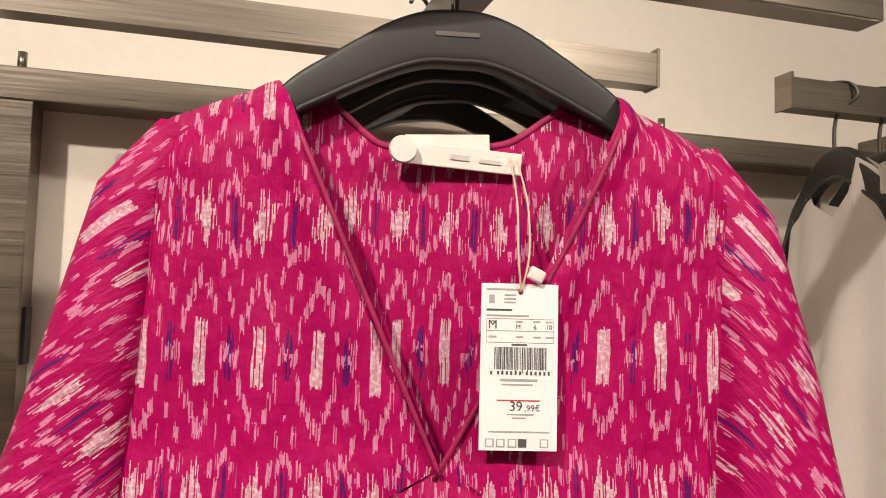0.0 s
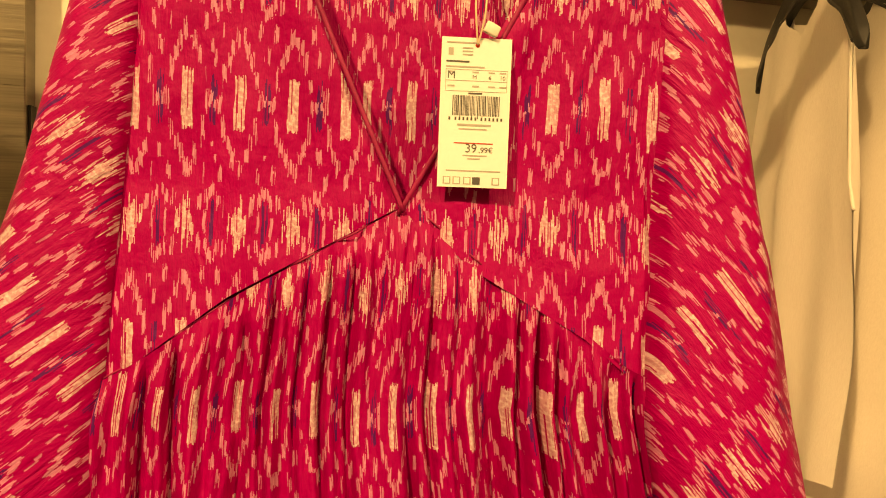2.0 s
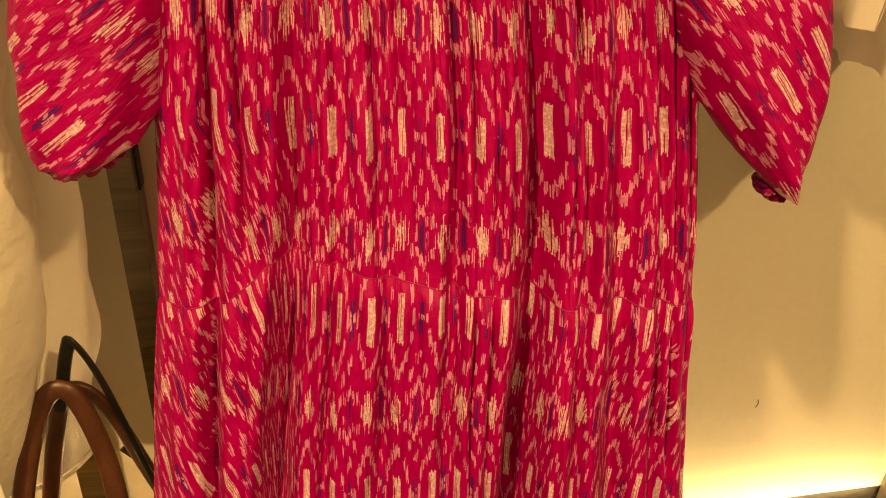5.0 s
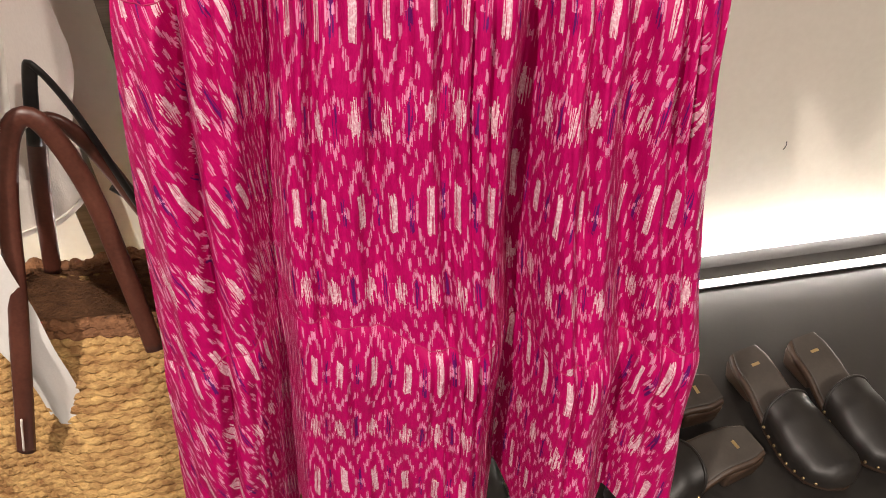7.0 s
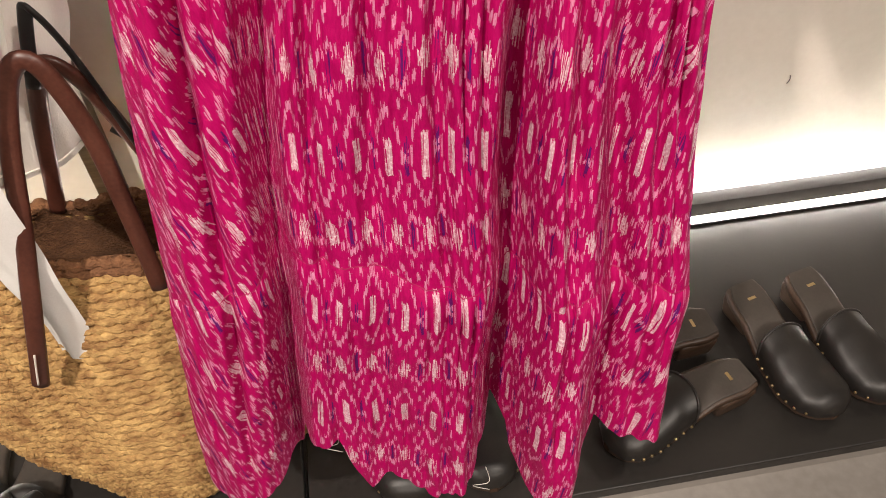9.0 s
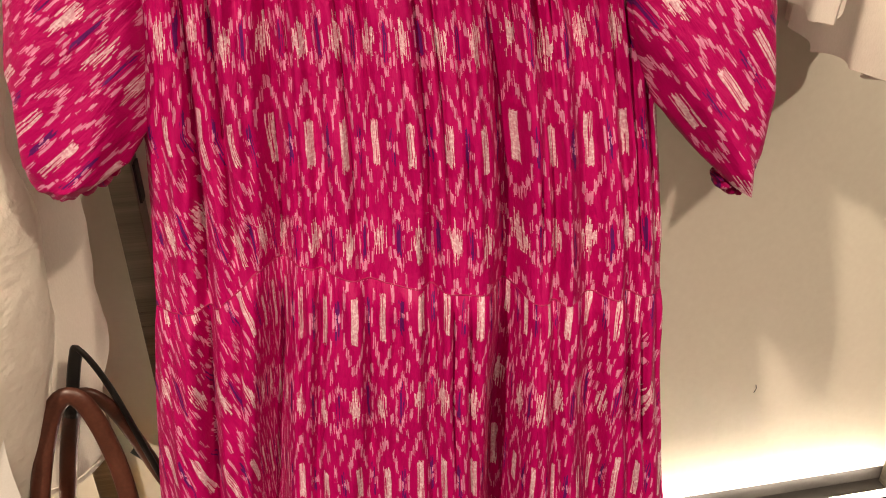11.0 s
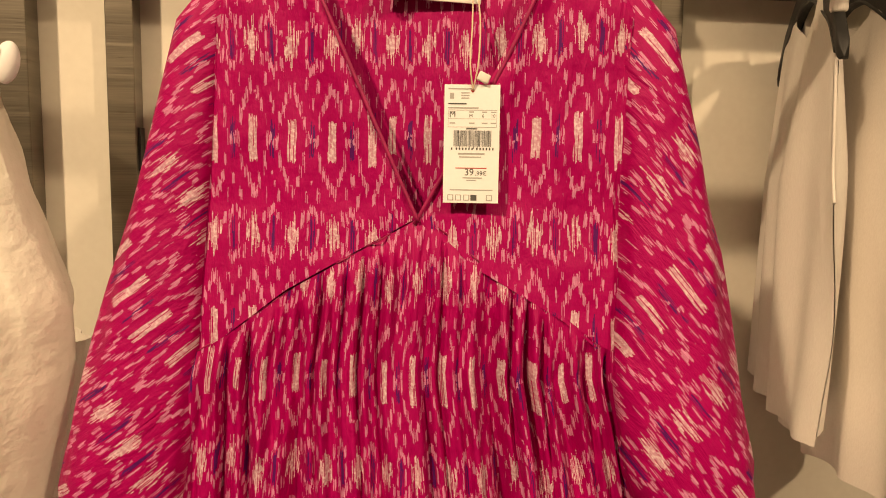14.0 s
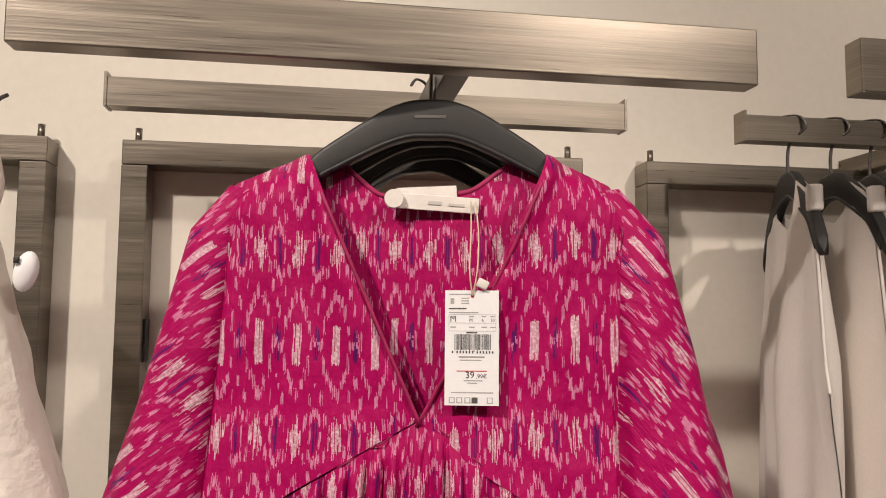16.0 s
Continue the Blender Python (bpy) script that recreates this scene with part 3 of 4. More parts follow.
# ---- hangers ----
def hanger(name_label, width, drop, thick, m, group, head=0.05):
    """A black moulded hanger: broad arched bar, lower bar, wire hook. Made round the origin, hook up."""
    h = new("clothes_hanger")
    h.empty_display_size = 0.02
    tagged(h, name_label, "hanger", group)
    arch = smooth_line([(0, 0), (0.13, 0.014), (0.28, 0.10), (0.42, 0.235), (0.56, 0.385), (0.72, 0.57), (0.84, 0.80), (1, 1.15)], 60)

    def top(s):
        return -drop * lerp(abs(s), [p[0] for p in arch], [p[1] for p in arch])

    def at(u, v):
        s = 2 * u - 1
        wide = lerp(abs(s), [0, 0.3, 0.7, 1], [head, head * 0.95, head * 0.72, head * 0.6])
        th = 2 * math.pi * v
        end = math.sqrt(max(0.0, 1 - (max(0.0, abs(s) - 0.93) / 0.07) ** 2))
        c, q = math.copysign(abs(math.cos(th)) ** 0.35, math.cos(th)), math.copysign(abs(math.sin(th)) ** 0.35, math.sin(th))
        return (s * width / 2, thick / 2 * q * end, top(s) - wide / 2 + wide / 2 * c * end)
    part("shoulder_bar", grid(at, 72, 28), BLACK, h)

    lip = [(s * width / 2, -thick * 0.42, top(s) - lerp(abs(s), [0, 0.3, 0.7, 1], [head, head * 0.95, head * 0.72, head * 0.6]) + 0.0015) for s in np.linspace(-0.92, 0.92, 60)]
    part("lower_lip", tube(lip, 0.0022, 8), BLACK, h)
    hook = smooth_line([(0, 0, -0.006), (0, 0, 0.03), (0.004, 0, 0.055), (0.018, 0, 0.075), (0.012, 0, 0.096), (-0.006, 0, 0.098), (-0.016, 0, 0.086)], 26)
    part("hook", tube(hook, 0.0017, 8), DARKSTEEL, h, "dark wire hook")
    h.matrix_basis = m
    return h


h1 = hanger("wide black plastic hanger carrying the dress", 0.262, 0.080, 0.018, pose(0.117, 0.524, 1.650, 0, 0, -6), "hangers on the arm", 0.033)
for ch in [c for c in h1.children if c.name.startswith("hook")]:
    ch.matrix_basis = pose(0, 0, 0, 0, 0, 80) @ Matrix.Diagonal((0.9, 0.9, 0.62, 1))
part("embossed_mark", box((-0.013, -0.0096, -0.0175), (0.013, -0.0088, -0.0145), h1.matrix_basis, 0.0003), DARKSTEEL, h1, "small embossed bar", False)
h2 = hanger("black plastic hanger behind the dress's hanger", 0.262, 0.084, 0.012, pose(0.122, 0.560, 1.640, 0, 0, -10), "hangers on the arm", 0.021)
for ch in [c for c in h2.children if c.name.startswith("hook")]:
    ch.matrix_basis = pose(0, 0, 0, 0, 0, 80) @ Matrix.Diagonal((0.9, 0.9, 0.72, 1))
for k, (dx, dy, dz, rz) in enumerate(((0.008, 0.074, -0.014, 10), (-0.004, 0.110, -0.020, 16))):
    c = copy_thing(h2, pose(0.117 + dx, 0.522 + dy, 1.650 + dz, 0, 0, -12 - rz))
# other dresses hang close behind: only their necklines show
for k, dy in enumerate((0.075, 0.120)):
    d2 = thing("dress", (0.12, 0.5 + dy, 0.5), "crimson ikat print dress hanging behind the first", "dress", "dresses behind")

    def behind(u, v, dy=dy, k=k):
        zt = lerp(u, [0, 0.12, 0.25, 0.33, 0.5, 0.67, 0.75, 0.88, 1], [1.53, 1.57, 1.585 + 0.02 * k, 1.545, 1.52, 1.545, 1.608, 1.585, 1.53])
        z = zt + (0.54 - zt) * v
        x = -0.04 + 0.03 * v * -1 + (0.31 + 0.08 * v) * u
        return (x, 0.5 + dy - 0.1 * (x - 0.12) + 0.01 * nz(u * 9, z * 2, k + 2.0), z)
    part("front_panel", grid(behind, 50, 50, lambda u, v: (behind(u, v)[0] * 1.1, behind(u, v)[2])), IKAT, d2)

# ---- label in the neck ----
nl = thing("neck_label", (0.115, 0.535, 1.57), "white satin neck label on a round white button", "label")
ry = depth(0.12, 1.56) + 0.027
part("band", box((0.082, ry - 0.004, 1.557), (0.158, ry - 0.002, 1.570), pose(0.12, ry, 1.563, 0, 4, -6) @ pose(-0.12, -ry, -1.563), 0.0006), LABEL, nl, "", False)
part("second_band", box((0.09, ry + 0.000, 1.566), (0.140, ry + 0.001, 1.578), pose(0.12, ry, 1.563, 0, -3, -4) @ pose(-0.12, -ry, -1.563)), LABEL, nl, "", False)
bt = bmesh.new()
bmesh.ops.create_cone(bt, cap_ends=True, segments=28, radius1=0.0082, radius2=0.0076, depth=0.0022, matrix=pose(0.087, ry - 0.007, 1.566, 90, 0, 0))
part("button", bt, LABEL, nl, "round white button", False)
part("print", box((0.116, ry - 0.0048, 1.5620), (0.127, ry - 0.0042, 1.5650), pose(0.12, ry, 1.563, 0, 4, -6) @ pose(-0.12, -ry, -1.563)), PALEINK, nl, "grey printed bar", False)
part("print", box((0.133, ry - 0.0048, 1.5618), (0.146, ry - 0.0042, 1.5640), pose(0.12, ry, 1.563, 0, 4, -6) @ pose(-0.12, -ry, -1.563)), PALEINK, nl, "grey printed bar", False)

# ---- price tag: local x across, z up from its lower left corner, 41 x 87 mm ----
W, Hh = 0.0415, 0.0880
TAG = pose(0.1268, 0.4855, 1.4020, -2, 0, -8)
tag = thing("price_tag", TAG.translation, "white card price tag with barcode and red line, on a string", "price tag")
part("card", box((0, 0, 0), (W, 0.0005, Hh), TAG, 0.0), CARD, tag, "", False)


def mark_on(x0, x1, y0, y1, material, label="printed bar"):
    """A printed mark; x and y in thousandths of the card's width and height from its top left."""
    return part("print", box((x0 * W, -0.00025, Hh * (1 - y1)), (x1 * W, -0.00005, Hh * (1 - y0)), TAG), material, tag, label, False)


def text_on(words, x, y, size, material):
    cu = bpy.data.curves.new("text", "FONT")
    cu.body, cu.size, cu.extrude = words, size, 0.00005
    ob = new("text_source", cu)
    deps = bpy.context.evaluated_depsgraph_get()
    me = bpy.data.meshes.new_from_object(ob.evaluated_get(deps))
    bpy.data.objects.remove(ob)
    me.transform(TAG @ Matrix.Translation((x * W, -0.0002, Hh * (1 - y))) @ pose(0, 0, 0, 90, 0, 0))
    me.materials.clear()
    me.materials.append(material)
    o = new("print", me)
    o.parent, o.matrix_parent_inverse = tag, tag.matrix_basis.inverted()
    return tagged(o, "printed characters")


mark_on(0.07, 0.5, 0.030, 0.040, GREYINK)
for r in range(3):
    mark_on(0.3, 0.45, 0.065 + r * 0.022, 0.074 + r * 0.022, GREYINK)
mark_on(0.10, 0.17, 0.07, 0.12, GREYINK)
mark_on(0.07, 0.4, 0.155, 0.166, INK)
mark_on(0.07, 0.62, 0.19, 0.2, GREYINK)
for y in (0.212, 0.285, 0.355):
    mark_on(0.07, 0.95, y, y + 0.003, GREYINK, "thin rule")
for x in (0.07, 0.943):
    mark_on(x, x + 0.006, 0.215, 0.355, GREYINK, "thin rule")
text_on("M", 0.09, 0.275, 0.0065, INK)
text_on("M", 0.45, 0.275, 0.0035, INK)
text_on("6", 0.68, 0.275, 0.0035, INK)
text_on("10", 0.84, 0.275, 0.0035, INK)
for x in (0.1, 0.45, 0.68, 0.84):
    mark_on(x, x + 0.09, 0.225, 0.234, GREYINK)
    mark_on(x, x + 0.1, 0.318, 0.328, GREYINK)
mark_on(0.4, 0.6, 0.365, 0.376, INK)
rng = random.Random(5)
x = 0.18
while x < 0.86:
    w = rng.choice((0.006, 0.009, 0.013, 0.018))
    mark_on(x, x + w, 0.385, 0.52 if rng.random() > 0.08 else 0.54, INK, "barcode line")
    x += w + rng.choice((0.007, 0.010, 0.014))
for i in range(13):
    x = 0.13 + i * 0.057 + (0.03 if i else 0) + (0.03 if i > 6 else 0)
    mark_on(x, x + 0.026, 0.53, 0.551, INK)
mark_on(0.26, 0.74, 0.575, 0.589, GREYINK)
mark_on(0.28, 0.68, 0.605, 0.613, GREYINK)
mark_on(0.22, 0.78, 0.700, 0.707, REDINK, "red line")
text_on("39", 0.38, 0.765, 0.0072, INK)
text_on(",99\u20ac", 0.575, 0.765, 0.0046, INK)
mark_on(0.35, 0.7, 0.782, 0.79, GREYINK)
mark_on(0.42, 0.6, 0.803, 0.811, GREYINK)
mark_on(0.12, 0.9, 0.885, 0.893, GREYINK)
for i, x in enumerate((0.08, 0.22, 0.37, 0.5, 0.78)):
    mark_on(x, x + 0.11, 0.93, 0.98, INK if i == 3 else GREYINK, "small printed sign")
    if i != 3:
        part("print", box(((x + 0.018) * W, -0.0004, Hh * 0.026), ((x + 0.092) * W, -0.0003, Hh * 0.064), TAG), CARD, tag, "", False)
hole = bmesh.new()
bmesh.ops.create_cone(hole, cap_ends=True, segments=16, radius1=0.0013, radius2=0.0013, depth=0.0002, matrix=TAG @ pose(0.51 * W, -0.0002, Hh * 0.95, 90, 0, 0))
part("eyelet", hole, REDINK, tag, "small dark red eyelet")
hp = TAG @ Vector((0.51 * W, -0.001, Hh * 0.95))
for dx in (-0.0035, 0.0025):
    pts = smooth_line([(hp.x, hp.y, hp.z), (hp.x + 0.001 + dx, hp.y - 0.002, hp.z + 0.02), (0.1515 + dx, 0.495, 1.535), (0.153 + dx * 0.6, ry - 0.006, 1.566)], 24)
    part("string", tube(pts, 0.0006, 6), STRING, tag, "thin cotton string")
part("string_lock", box((-0.004, -0.002, -0.003), (0.005, 0.002, 0.004), pose(hp.x + 0.007, hp.y - 0.002, hp.z + 0.009, 0, 25, 0), 0.001), LABEL, tag, "white plastic string lock")

# ---- tops on the side rail ----
def tank_top(m, material, length, label, shift):
    """A sleeveless top on its hanger; local x along the hanger (0 = hook), z down from the hook's foot."""
    g = new("sleeveless_top")
    g.empty_display_size = 0.02
    tagged(g, label, "top", "tops on the rail")

    def face(side):
        def at(u, v):
            s = 2 * u - 1
            zt = lerp(abs(s), [0, 0.30, 0.42, 0.66, 0.74, 0.9, 1], [-0.085 if side < 0 else -0.075, -0.065, -0.035, -0.052, -0.075, -0.235, -0.262])
            w = lerp(v, [0, 0.4, 1], [0.150, 0.155, 0.165])
            z = zt + (-length - zt) * v + 0.012 * nz(u * 5, v * 2, shift)* v
            ed = 1 - abs(s) ** 2.4
            y = side * (0.004 * ed + 0.0006 + 0.020 * min(1, v * 2.5) * ed) + 0.016 * (0.25 + v) * nz(u * 5 + shift, v * 1.2, 0.0) + 0.006 * math.sin(u * 24 + shift) * v
            return (s * w, y, z)
        return grid(at, 48, 50)
    part("front_panel", face(-1), material, g)
    part("back_panel", face(1), material, g)
    for s in (-1, 1):
        pts = [(s * 0.150 * q, 0.001 * math.sin(q * 9), lerp(q, [0.66, 0.74, 0.9, 1], [-0.052, -0.075, -0.235, -0.262])) for q in np.linspace(0.66, 1, 16)]
        part("armhole_band", tube(smooth_line(pts, 30), 0.0018, 8), material, g)
    part("care_label", box((0.112, -0.008, -0.078), (0.124, 0.008, -0.050), None, 0.003), PALEKNIT, g, "pale fabric loop at the shoulder")
    g.matrix_basis = m
    return g


for k, (x, turn, mat, length, lab) in enumerate(((0.426, 107, PALEKNIT, 0.50, "white ribbed sleeveless top on a black hanger"),
                                                (0.482, 101, TAUPE, 0.56, "sand coloured fine knit sleeveless top on a black hanger"),
                                                (0.534, 104, TAUPE, 0.58, "sand coloured sleeveless top at the back of the rail"))):
    p = S @ Vector((x, -0.16, 1.643))
    hg = hanger("slim black plastic hanger on the side rail", 0.30, 0.085, 0.012, pose(p.x, p.y, p.z, 0, 0, -turn), "hangers on the side rail", 0.032)
    for ch in [c for c in hg.children if c.name.startswith("hook")]:
        ch.matrix_basis = pose(0, 0, 0, 0, 0, 65) @ Matrix.Diagonal((1.15, 1, 0.69, 1))
    tank_top(pose(p.x, p.y, p.z + 0.016, 0, 0, -turn), mat, length, lab, 3.1 * k + 1)

# ---- garments hanging beside the dress ----
def side_garment(name, edge_z, edge_x, y, wide, material, label, category, seed, z0, z1, buttons=0):
    """Garment hung edge-on: its near edge follows the profile."""
    g = thing(name, (edge_x[0] - wide / 2, y, z1), label, category)

    def at(u, v):
        z = z0 + (z1 - z0) * v
        xe = lerp(z, edge_z, edge_x)
        th = math.pi * (1.06 * u - 0.03)
        wob = 0.018 * nz(u * 3, z * 4, seed) + 0.010 * nz(u * 9, z * 9, seed + 3) + 0.004 * nz(u * 19, z * 24, seed + 5) + 0.010 * math.sin(th * 5 + seed) * (z0 - z)
        return (xe - wide * (1 - math.sin(th)) * 0.55 + wob * 0.5 - 0.012 * math.sin(th * 3), y - 0.085 * math.cos(th) * (0.8 + 0.3 * v) + wob, z + 0.02 * nz(u * 4, 1.0, seed) * v)
    part("body", grid(at, 60, 90), material, g)
    part("hem_seam", tube([Vector(at(q, 0.985)) + Vector((0.001, -0.002, 0)) for q in np.linspace(0.05, 0.95, 40)], 0.0012, 6), material, g)
    return g


EZ = [0.66, 0.745, 0.80, 0.89, 0.97, 1.04, 1.10, 1.16, 1.23, 1.31, 1.376, 1.47, 1.50, 1.58]
EX = [-0.30, -0.276, -0.258, -0.234, -0.220, -0.216, -0.220, -0.208, -0.195, -0.192, -0.212, -0.230, -0.240, -0.262]
trousers = side_garment("denim_trousers", EZ, EX, 0.56, 0.10, CREAM, "off-white cotton denim trousers with a security tag, hanging edge-on", "trousers", 2.0, 1.58, 0.73)
bm = bmesh.new()
bmesh.ops.create_uvsphere(bm, u_segments=18, v_segments=10, radius=0.011)
bm.transform(pose(-0.204, 0.528, 1.503, 0, 12, 0) @ Matrix.Diagonal((0.85, 0.7, 1.5, 1)))
guard = part("security_tag", bm, CARD, trousers, "rounded white plastic security tag")
part("tag_hole", box((-0.2105, 0.5185, 1.509), (-0.2060, 0.5215, 1.514), None, 0.0008), BLACK, guard, "small dark hole")
part("belt_loop", tube(smooth_line([(-0.255, 0.53, 1.57), (-0.235, 0.52, 1.60), (-0.228, 0.525, 1.57), (-0.240, 0.53, 1.54)], 20), 0.005, 8), CREAM, trousers)
part("hanger_hook", tube(smooth_line([(-0.262, 0.56, 1.57), (-0.262, 0.56, 1.62), (-0.255, 0.57, 1.65), (-0.25, 0.58, 1.66)], 14), 0.0018, 8), DARKSTEEL, trousers, "dark wire hanger hook")
side_garment("long_skirt", [0.658, 0.826, 0.915, 1.008, 1.163], [-0.278, -0.242, -0.241, -0.233, -0.222], 0.70, 0.13, TAUPE, "beige cotton skirt hanging edge-on behind the white trousers", "skirt", 6.0, 1.25, 0.65)
tail = thing("shirt_tail", (-0.31, 0.52, 0.48), "loose white cotton strap hanging in front of the bag", "strap")


def tail_at(u, v):
    z = 1.0 - 0.51 * v
    return (-0.240 - 0.040 * v ** 1.3 - (0.10 - 0.066 * v) * u - 0.012 * math.sin(v * 5), 0.505 - 0.01 * math.sin(u * 3) + 0.006 * nz(u * 3, v * 6), z + 0.012 * u * v)


part("strap", grid(tail_at, 10, 40), surface("white_cotton", (0.74, 0.73, 0.71), (0.83, 0.82, 0.80), 0.8, 0, (8, 8, 8), (500, 500, 500), 0.2, 0.001), tail)

# ---- jute bag ----
bag = thing("tote_bag", (-0.36, 0.56, 0.2), "braided natural jute tote bag with brown leather handles on the platform", "bag")
BX, BY, BW, BD = -0.240, 0.600, 0.290, 0.150


def bag_ring(z, a):
    """The bag is widest low down and closes towards the rim."""
    k = (z - 0.2) / 0.415
    w = BW * lerp(k, [0, 0.12, 0.40, 0.8, 1], [0.44, 0.62, 0.97, 0.90, 0.82])
    d = BD * lerp(k, [0, 0.08, 0.3, 0.8, 1], [0.88, 0.98, 1.0, 0.52, 0.30])
    c, s = math.cos(a), math.sin(a)
    x = w * math.copysign(abs(c) ** 0.9, c) + 0.008 * nz(c * 2, s * 2, z * 5)
    y = d * math.copysign(abs(s) ** 0.9, s) - 0.014 * k + 0.010 * nz(c * 3 + 5, s * 3, z * 7) + 0.012 * k * nz(c * 6, 2.0, z * 3)
    return (BX + x, BY + y, z)


def bag_wall(u, v):
    return bag_ring(0.202 + 0.395 * v, 2 * math.pi * u)


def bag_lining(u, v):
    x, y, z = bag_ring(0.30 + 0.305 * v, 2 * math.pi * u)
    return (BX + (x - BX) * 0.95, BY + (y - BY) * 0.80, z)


part("body", grid(bag_wall, 80, 30), JUTE, bag)
# Rust brown, made darker still for the shade inside the bag.
part("lining", grid(bag_lining, 80, 20), JUTEDARK, bag, "rust brown jute inside of the bag, its shade painted in")
part("base", box((BX - BW * 0.34, BY - BD * 0.62, 0.2), (BX + BW * 0.34, BY + BD * 0.62, 0.206), None, 0.002), JUTE, bag)
# courses of chain stitch run round the bag
for r in range(42):
    z = 0.206 + 0.0098 * r
    ring = []
    for i in range(721):
        x, y, zz = bag_ring(z, 2 * math.pi * i / 720)
        ring.append((x, y, z + 0.004 * math.sin(i * 0.0175 + 0.16 * r) + 0.0018 * math.sin(i * 0.58 + r * 1.3) + 0.003 * nz(i * 0.02, r * 0.6)))
    part("braid_course", tube(ring, lambda t, r=r: 0.0048 + 0.0028 * abs(math.sin(t * 418 + r * 1.3)) + 0.0008 * math.sin(t * 97 + r), 6), JUTE if r < 40 else JUTEDARK, bag, "" if r < 40 else "rust brown rim braid")


def handle(pts, name="handle"):
    return part(name, tube(smooth_line(pts, 50), 0.0095, 10, None, 0.55), TAN, bag, "dark brown leather handle")


hd = handle([(-0.320, 0.466, 0.50), (-0.296, 0.474, 0.58), (-0.270, 0.505, 0.69), (-0.251, 0.535, 0.785), (-0.230, 0.55, 0.843), (-0.206, 0.552, 0.845), (-0.188, 0.548, 0.775), (-0.178, 0.530, 0.69), (-0.168, 0.505, 0.60)])
part("stitching", tube(smooth_line([(-0.317, 0.459, 0.51), (-0.302, 0.462, 0.56)], 8), 0.0012, 5), LABEL, hd, "pale stitching")
handle([(-0.30, 0.63, 0.60), (-0.262, 0.62, 0.74), (-0.228, 0.60, 0.815), (-0.198, 0.60, 0.79), (-0.165, 0.60, 0.69), (-0.13, 0.60, 0.58)])
part("strap", tube(smooth_line([(-0.236, 0.585, 0.80), (-0.222, 0.60, 0.862), (-0.214, 0.60, 0.868), (-0.196, 0.60, 0.82), (-0.168, 0.59, 0.72), (-0.14, 0.58, 0.62)], 40), 0.0065, 8, None, 0.45), LEATHER, bag, "black leather shoulder strap")
part("strap", tube(smooth_line([(-0.20, 0.62, 0.72), (-0.165, 0.61, 0.69), (-0.13, 0.60, 0.64), (-0.11, 0.59, 0.58)], 24), 0.004, 8, None, 0.45), LEATHER, bag, "black leather shoulder strap")

# ---- shoes ----
def clog(m, mirror=1):
    """A black leather clog with studs and block heel; local y runs from heel (0) to toe (0.235)."""
    c = new("clog")
    c.empty_display_size = 0.02
    tagged(c, "black studded leather clog with a block heel on the platform", "shoe", "clogs on the platform")

    def half(y):
        return lerp(y, [0, 0.02, 0.07, 0.12, 0.17, 0.205, 0.225, 0.235], [0.024, 0.031, 0.032, 0.038, 0.044, 0.041, 0.028, 0.004])

    def bend(y): return mirror * 0.010 * math.sin(y / 0.235 * 3.1)
    def sole(y): return lerp(y, [0, 0.06, 0.13, 0.18, 0.235], [0.052, 0.048, 0.026, 0.018, 0.024])

    def slab(lo, hi, grow=0.0):
        def at(u, v):
            y = 0.235 * v
            th = 2 * math.pi * u
            w = half(y) + grow
            cx, sz = math.copysign(abs(math.cos(th)) ** 0.4, math.cos(th)), math.copysign(abs(math.sin(th)) ** 0.4, math.sin(th))
            z0, z1 = sole(y) + lo, sole(y) + hi
            return (bend(y) + w * cx, y, (z0 + z1) / 2 + (z1 - z0) / 2 * sz)
        return grid(at, 24, 30)
    part("sole", slab(-0.016, 0.0, 0.002), WOOD, c)
    part("insole", slab(-0.002, 0.0025, -0.003), INSOLE, c)
    bm = box((-0.027, 0.004, 0), (0.027, 0.062, 0.040), None, 0.006)
    for v in bm.verts:
        v.co.x *= 1 + (v.co.z / 0.04) * 0.12
        v.co.y += -0.006 * (v.co.z / 0.04) if v.co.y < 0.03 else 0
    part("heel", bm, WOOD, c, "dark wooden block heel")
    part("front_pad", box((-0.032, 0.13, 0.0), (0.032, 0.21, 0.012), None, 0.004), WOOD, c)

    def upper(u, v):
        y = 0.112 + 0.123 * v
        th = math.pi * u
        w = half(y) + 0.004
        hgt = lerp(v, [0, 0.25, 0.55, 0.85, 0.96, 1], [0.043, 0.045, 0.040, 0.030, 0.018, 0.002]) * (1 + 0.03 * nz(u * 4, v * 4))
        yy = y - 0.014 * math.sin(th) * (1 - v) + 0.002
        return (bend(y) + w * math.cos(th), yy, sole(y) - 0.002 + hgt * abs(math.sin(th)) ** 0.7)
    up = part("upper", grid(upper, 30, 26), LEATHER, c)
    rim = [Vector(upper(u, 0.0)) for u in np.linspace(0, 1, 26)]
    part("top_line", tube(rim, 0.0022, 8), LEATHER, up)
    for side in (0, 1):
        for i in range(8):
            v = 0.04 + i * 0.115
            y = 0.112 + 0.123 * v
            st = bmesh.new()
            bmesh.ops.create_uvsphere(st, u_segments=8, v_segments=6, radius=0.0026)
            st.transform(Matrix.Translation((bend(y) + (half(y) + 0.0045) * (1 if side else -1), y, sole(y) + 0.001)))
            part("stud", st, BRASS, up, "small brass stud")
    part("printed_mark", box((-0.004, 0.028, sole(0.03) + 0.0026), (0.010, 0.033, sole(0.03) + 0.003)), BRASS, c, "small gold printed bar", False)
    c.matrix_basis = m
    return c


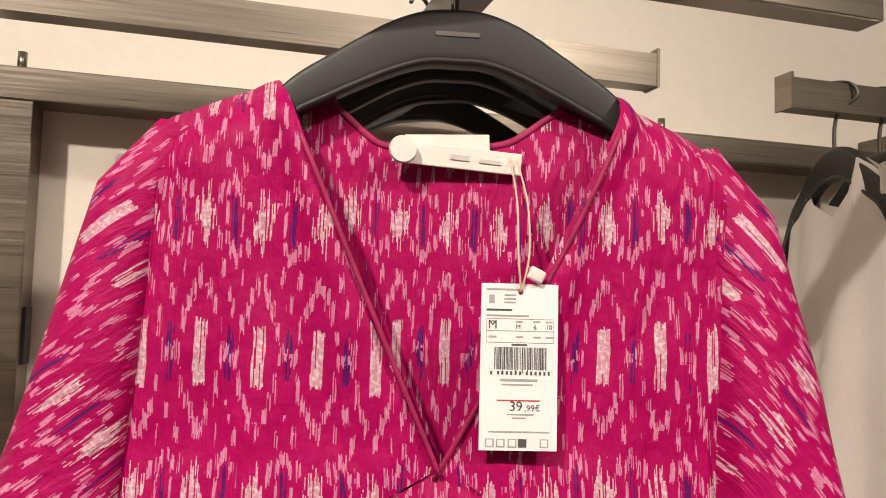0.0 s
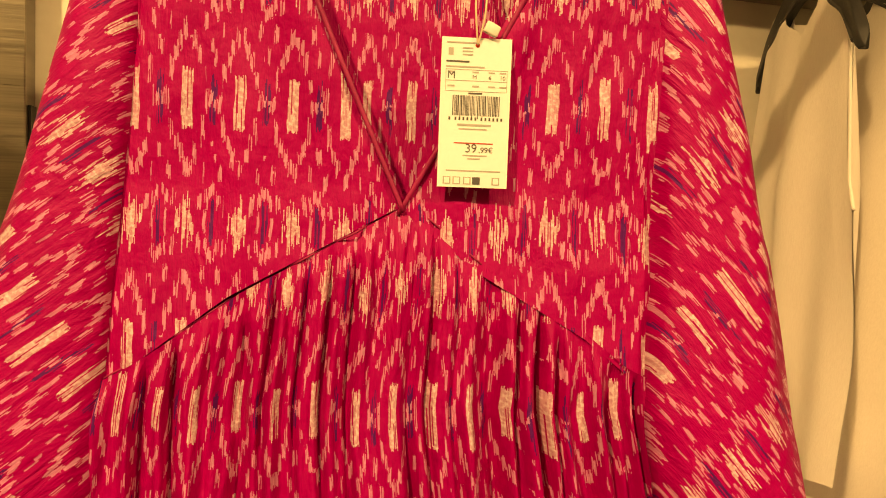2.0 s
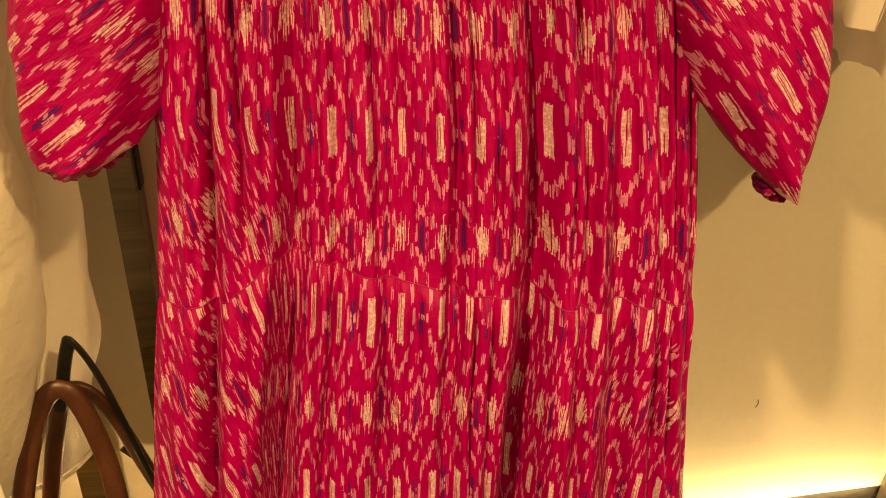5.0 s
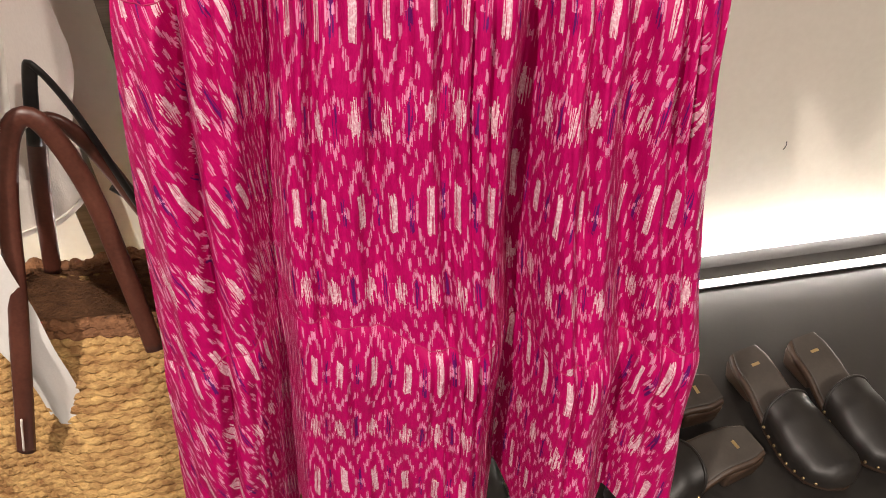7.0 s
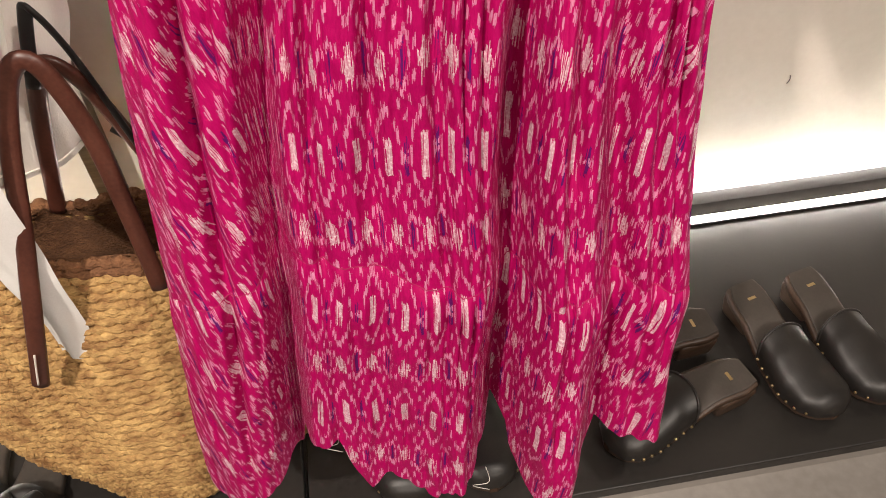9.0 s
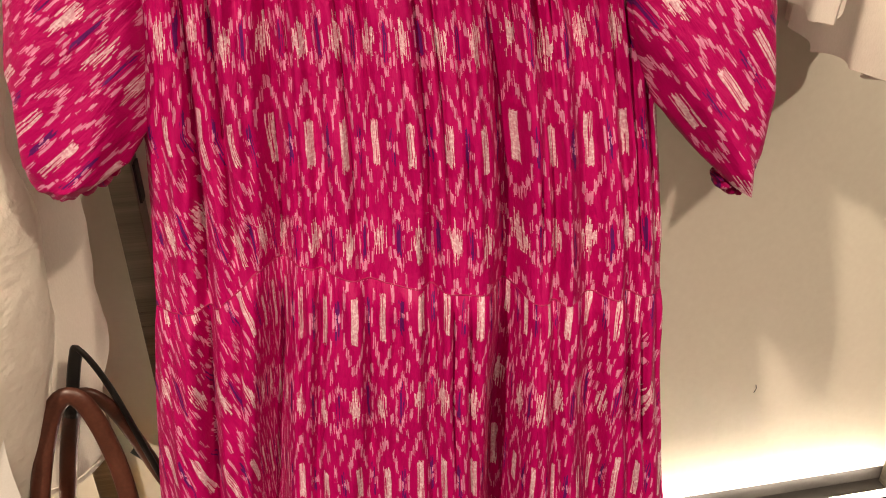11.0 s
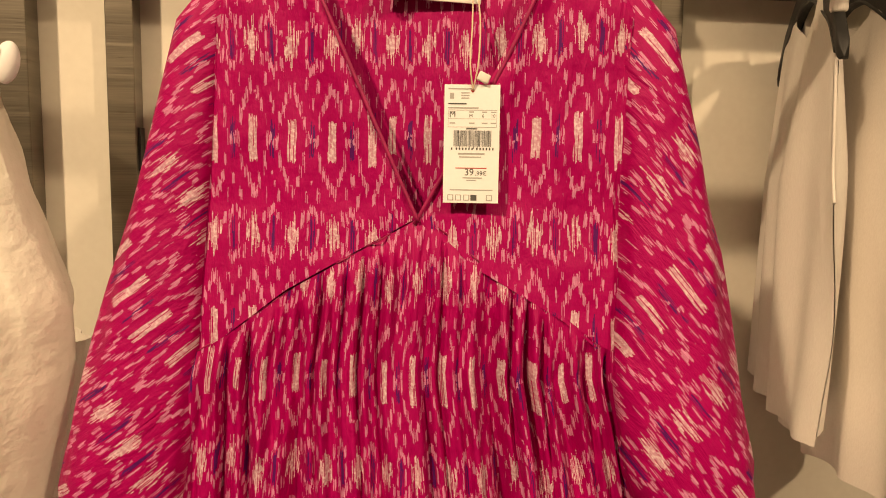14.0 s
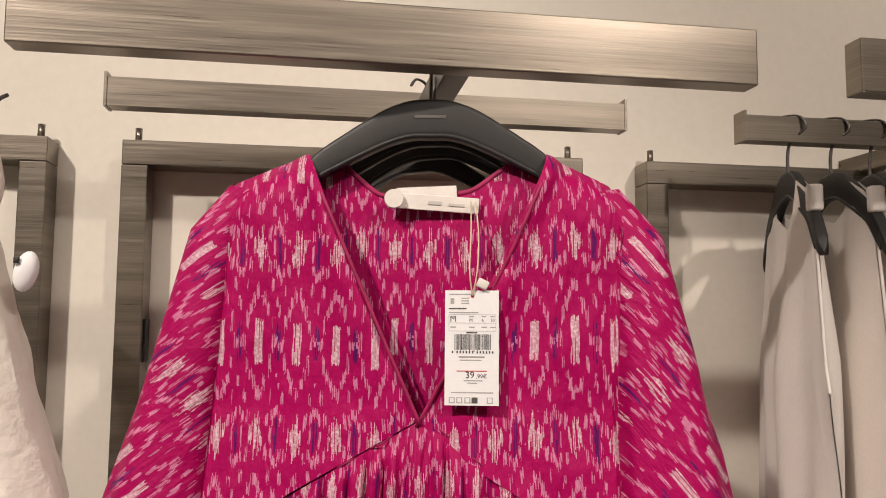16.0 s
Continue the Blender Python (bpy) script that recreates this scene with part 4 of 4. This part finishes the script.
first = clog(pose(0.614, 0.704, 0.2, 0, 0, 198), 1)
for x, y, turn in ((0.716, 0.720, 197), (0.94, 0.70, 192), (1.04, 0.71, 190), (0.568, 0.548, 110), (0.545, 0.640, 101), (0.075, 0.645, 178), (0.165, 0.655, 184)):
    copy_thing(first, pose(x, y, 0.2, 0, 0, turn))


def bow_flat(m):
    """A black flat shoe with a soft bow on the toe strap; y runs from heel to toe."""
    c = new("sandal")
    c.empty_display_size = 0.02
    tagged(c, "black flat leather sandal with a soft bow on the platform", "shoe", "sandals on the platform")

    def half(y): return lerp(y, [0, 0.02, 0.08, 0.15, 0.2, 0.235], [0.015, 0.030, 0.030, 0.041, 0.036, 0.004])

    def sole(u, v):
        y, th = 0.235 * v, 2 * math.pi * u
        return (half(y) * math.copysign(abs(math.cos(th)) ** 0.4, math.cos(th)), y, 0.010 + 0.009 * math.copysign(abs(math.sin(th)) ** 0.4, math.sin(th)))
    part("sole", grid(sole, 20, 28), INSOLE, c)

    def band(u, v):
        th, y = math.pi * u, 0.125 + 0.06 * v
        return ((half(y) + 0.004) * math.cos(th), y + 0.004 * math.sin(th * 3), 0.012 + (0.036 + 0.005 * math.sin(v * 9)) * math.sin(th) ** 0.8)
    part("strap", grid(band, 24, 10), LEATHER, c)
    for s in (-1, 1):
        def loop(u, v, s=s):
            th = 2 * math.pi * u
            r = 0.004 + 0.016 * math.sin(math.pi * min(1, v * 1.05)) ** 0.8
            return (s * (0.003 + 0.036 * v), 0.155 + r * math.cos(th) * (1 + 0.2 * math.sin(th * 3)), 0.053 + 0.6 * r * math.sin(th) - 0.012 * v)
        part("bow_loop", grid(loop, 20, 14), LEATHER, c)
    kn = bmesh.new()
    bmesh.ops.create_uvsphere(kn, u_segments=12, v_segments=8, radius=0.009)
    kn.transform(Matrix.Translation((0, 0.155, 0.052)))
    part("bow_knot", kn, LEATHER, c)
    part("printed_mark", box((-0.006, 0.03, 0.0192), (0.006, 0.034, 0.0196)), BRASS, c, "small gold printed bar", False)
    c.matrix_basis = m
    return c


sd = bow_flat(pose(-0.435, 0.60, 0.2, 0, 0, 176))
copy_thing(sd, pose(-0.530, 0.62, 0.2, 0, 0, 182))
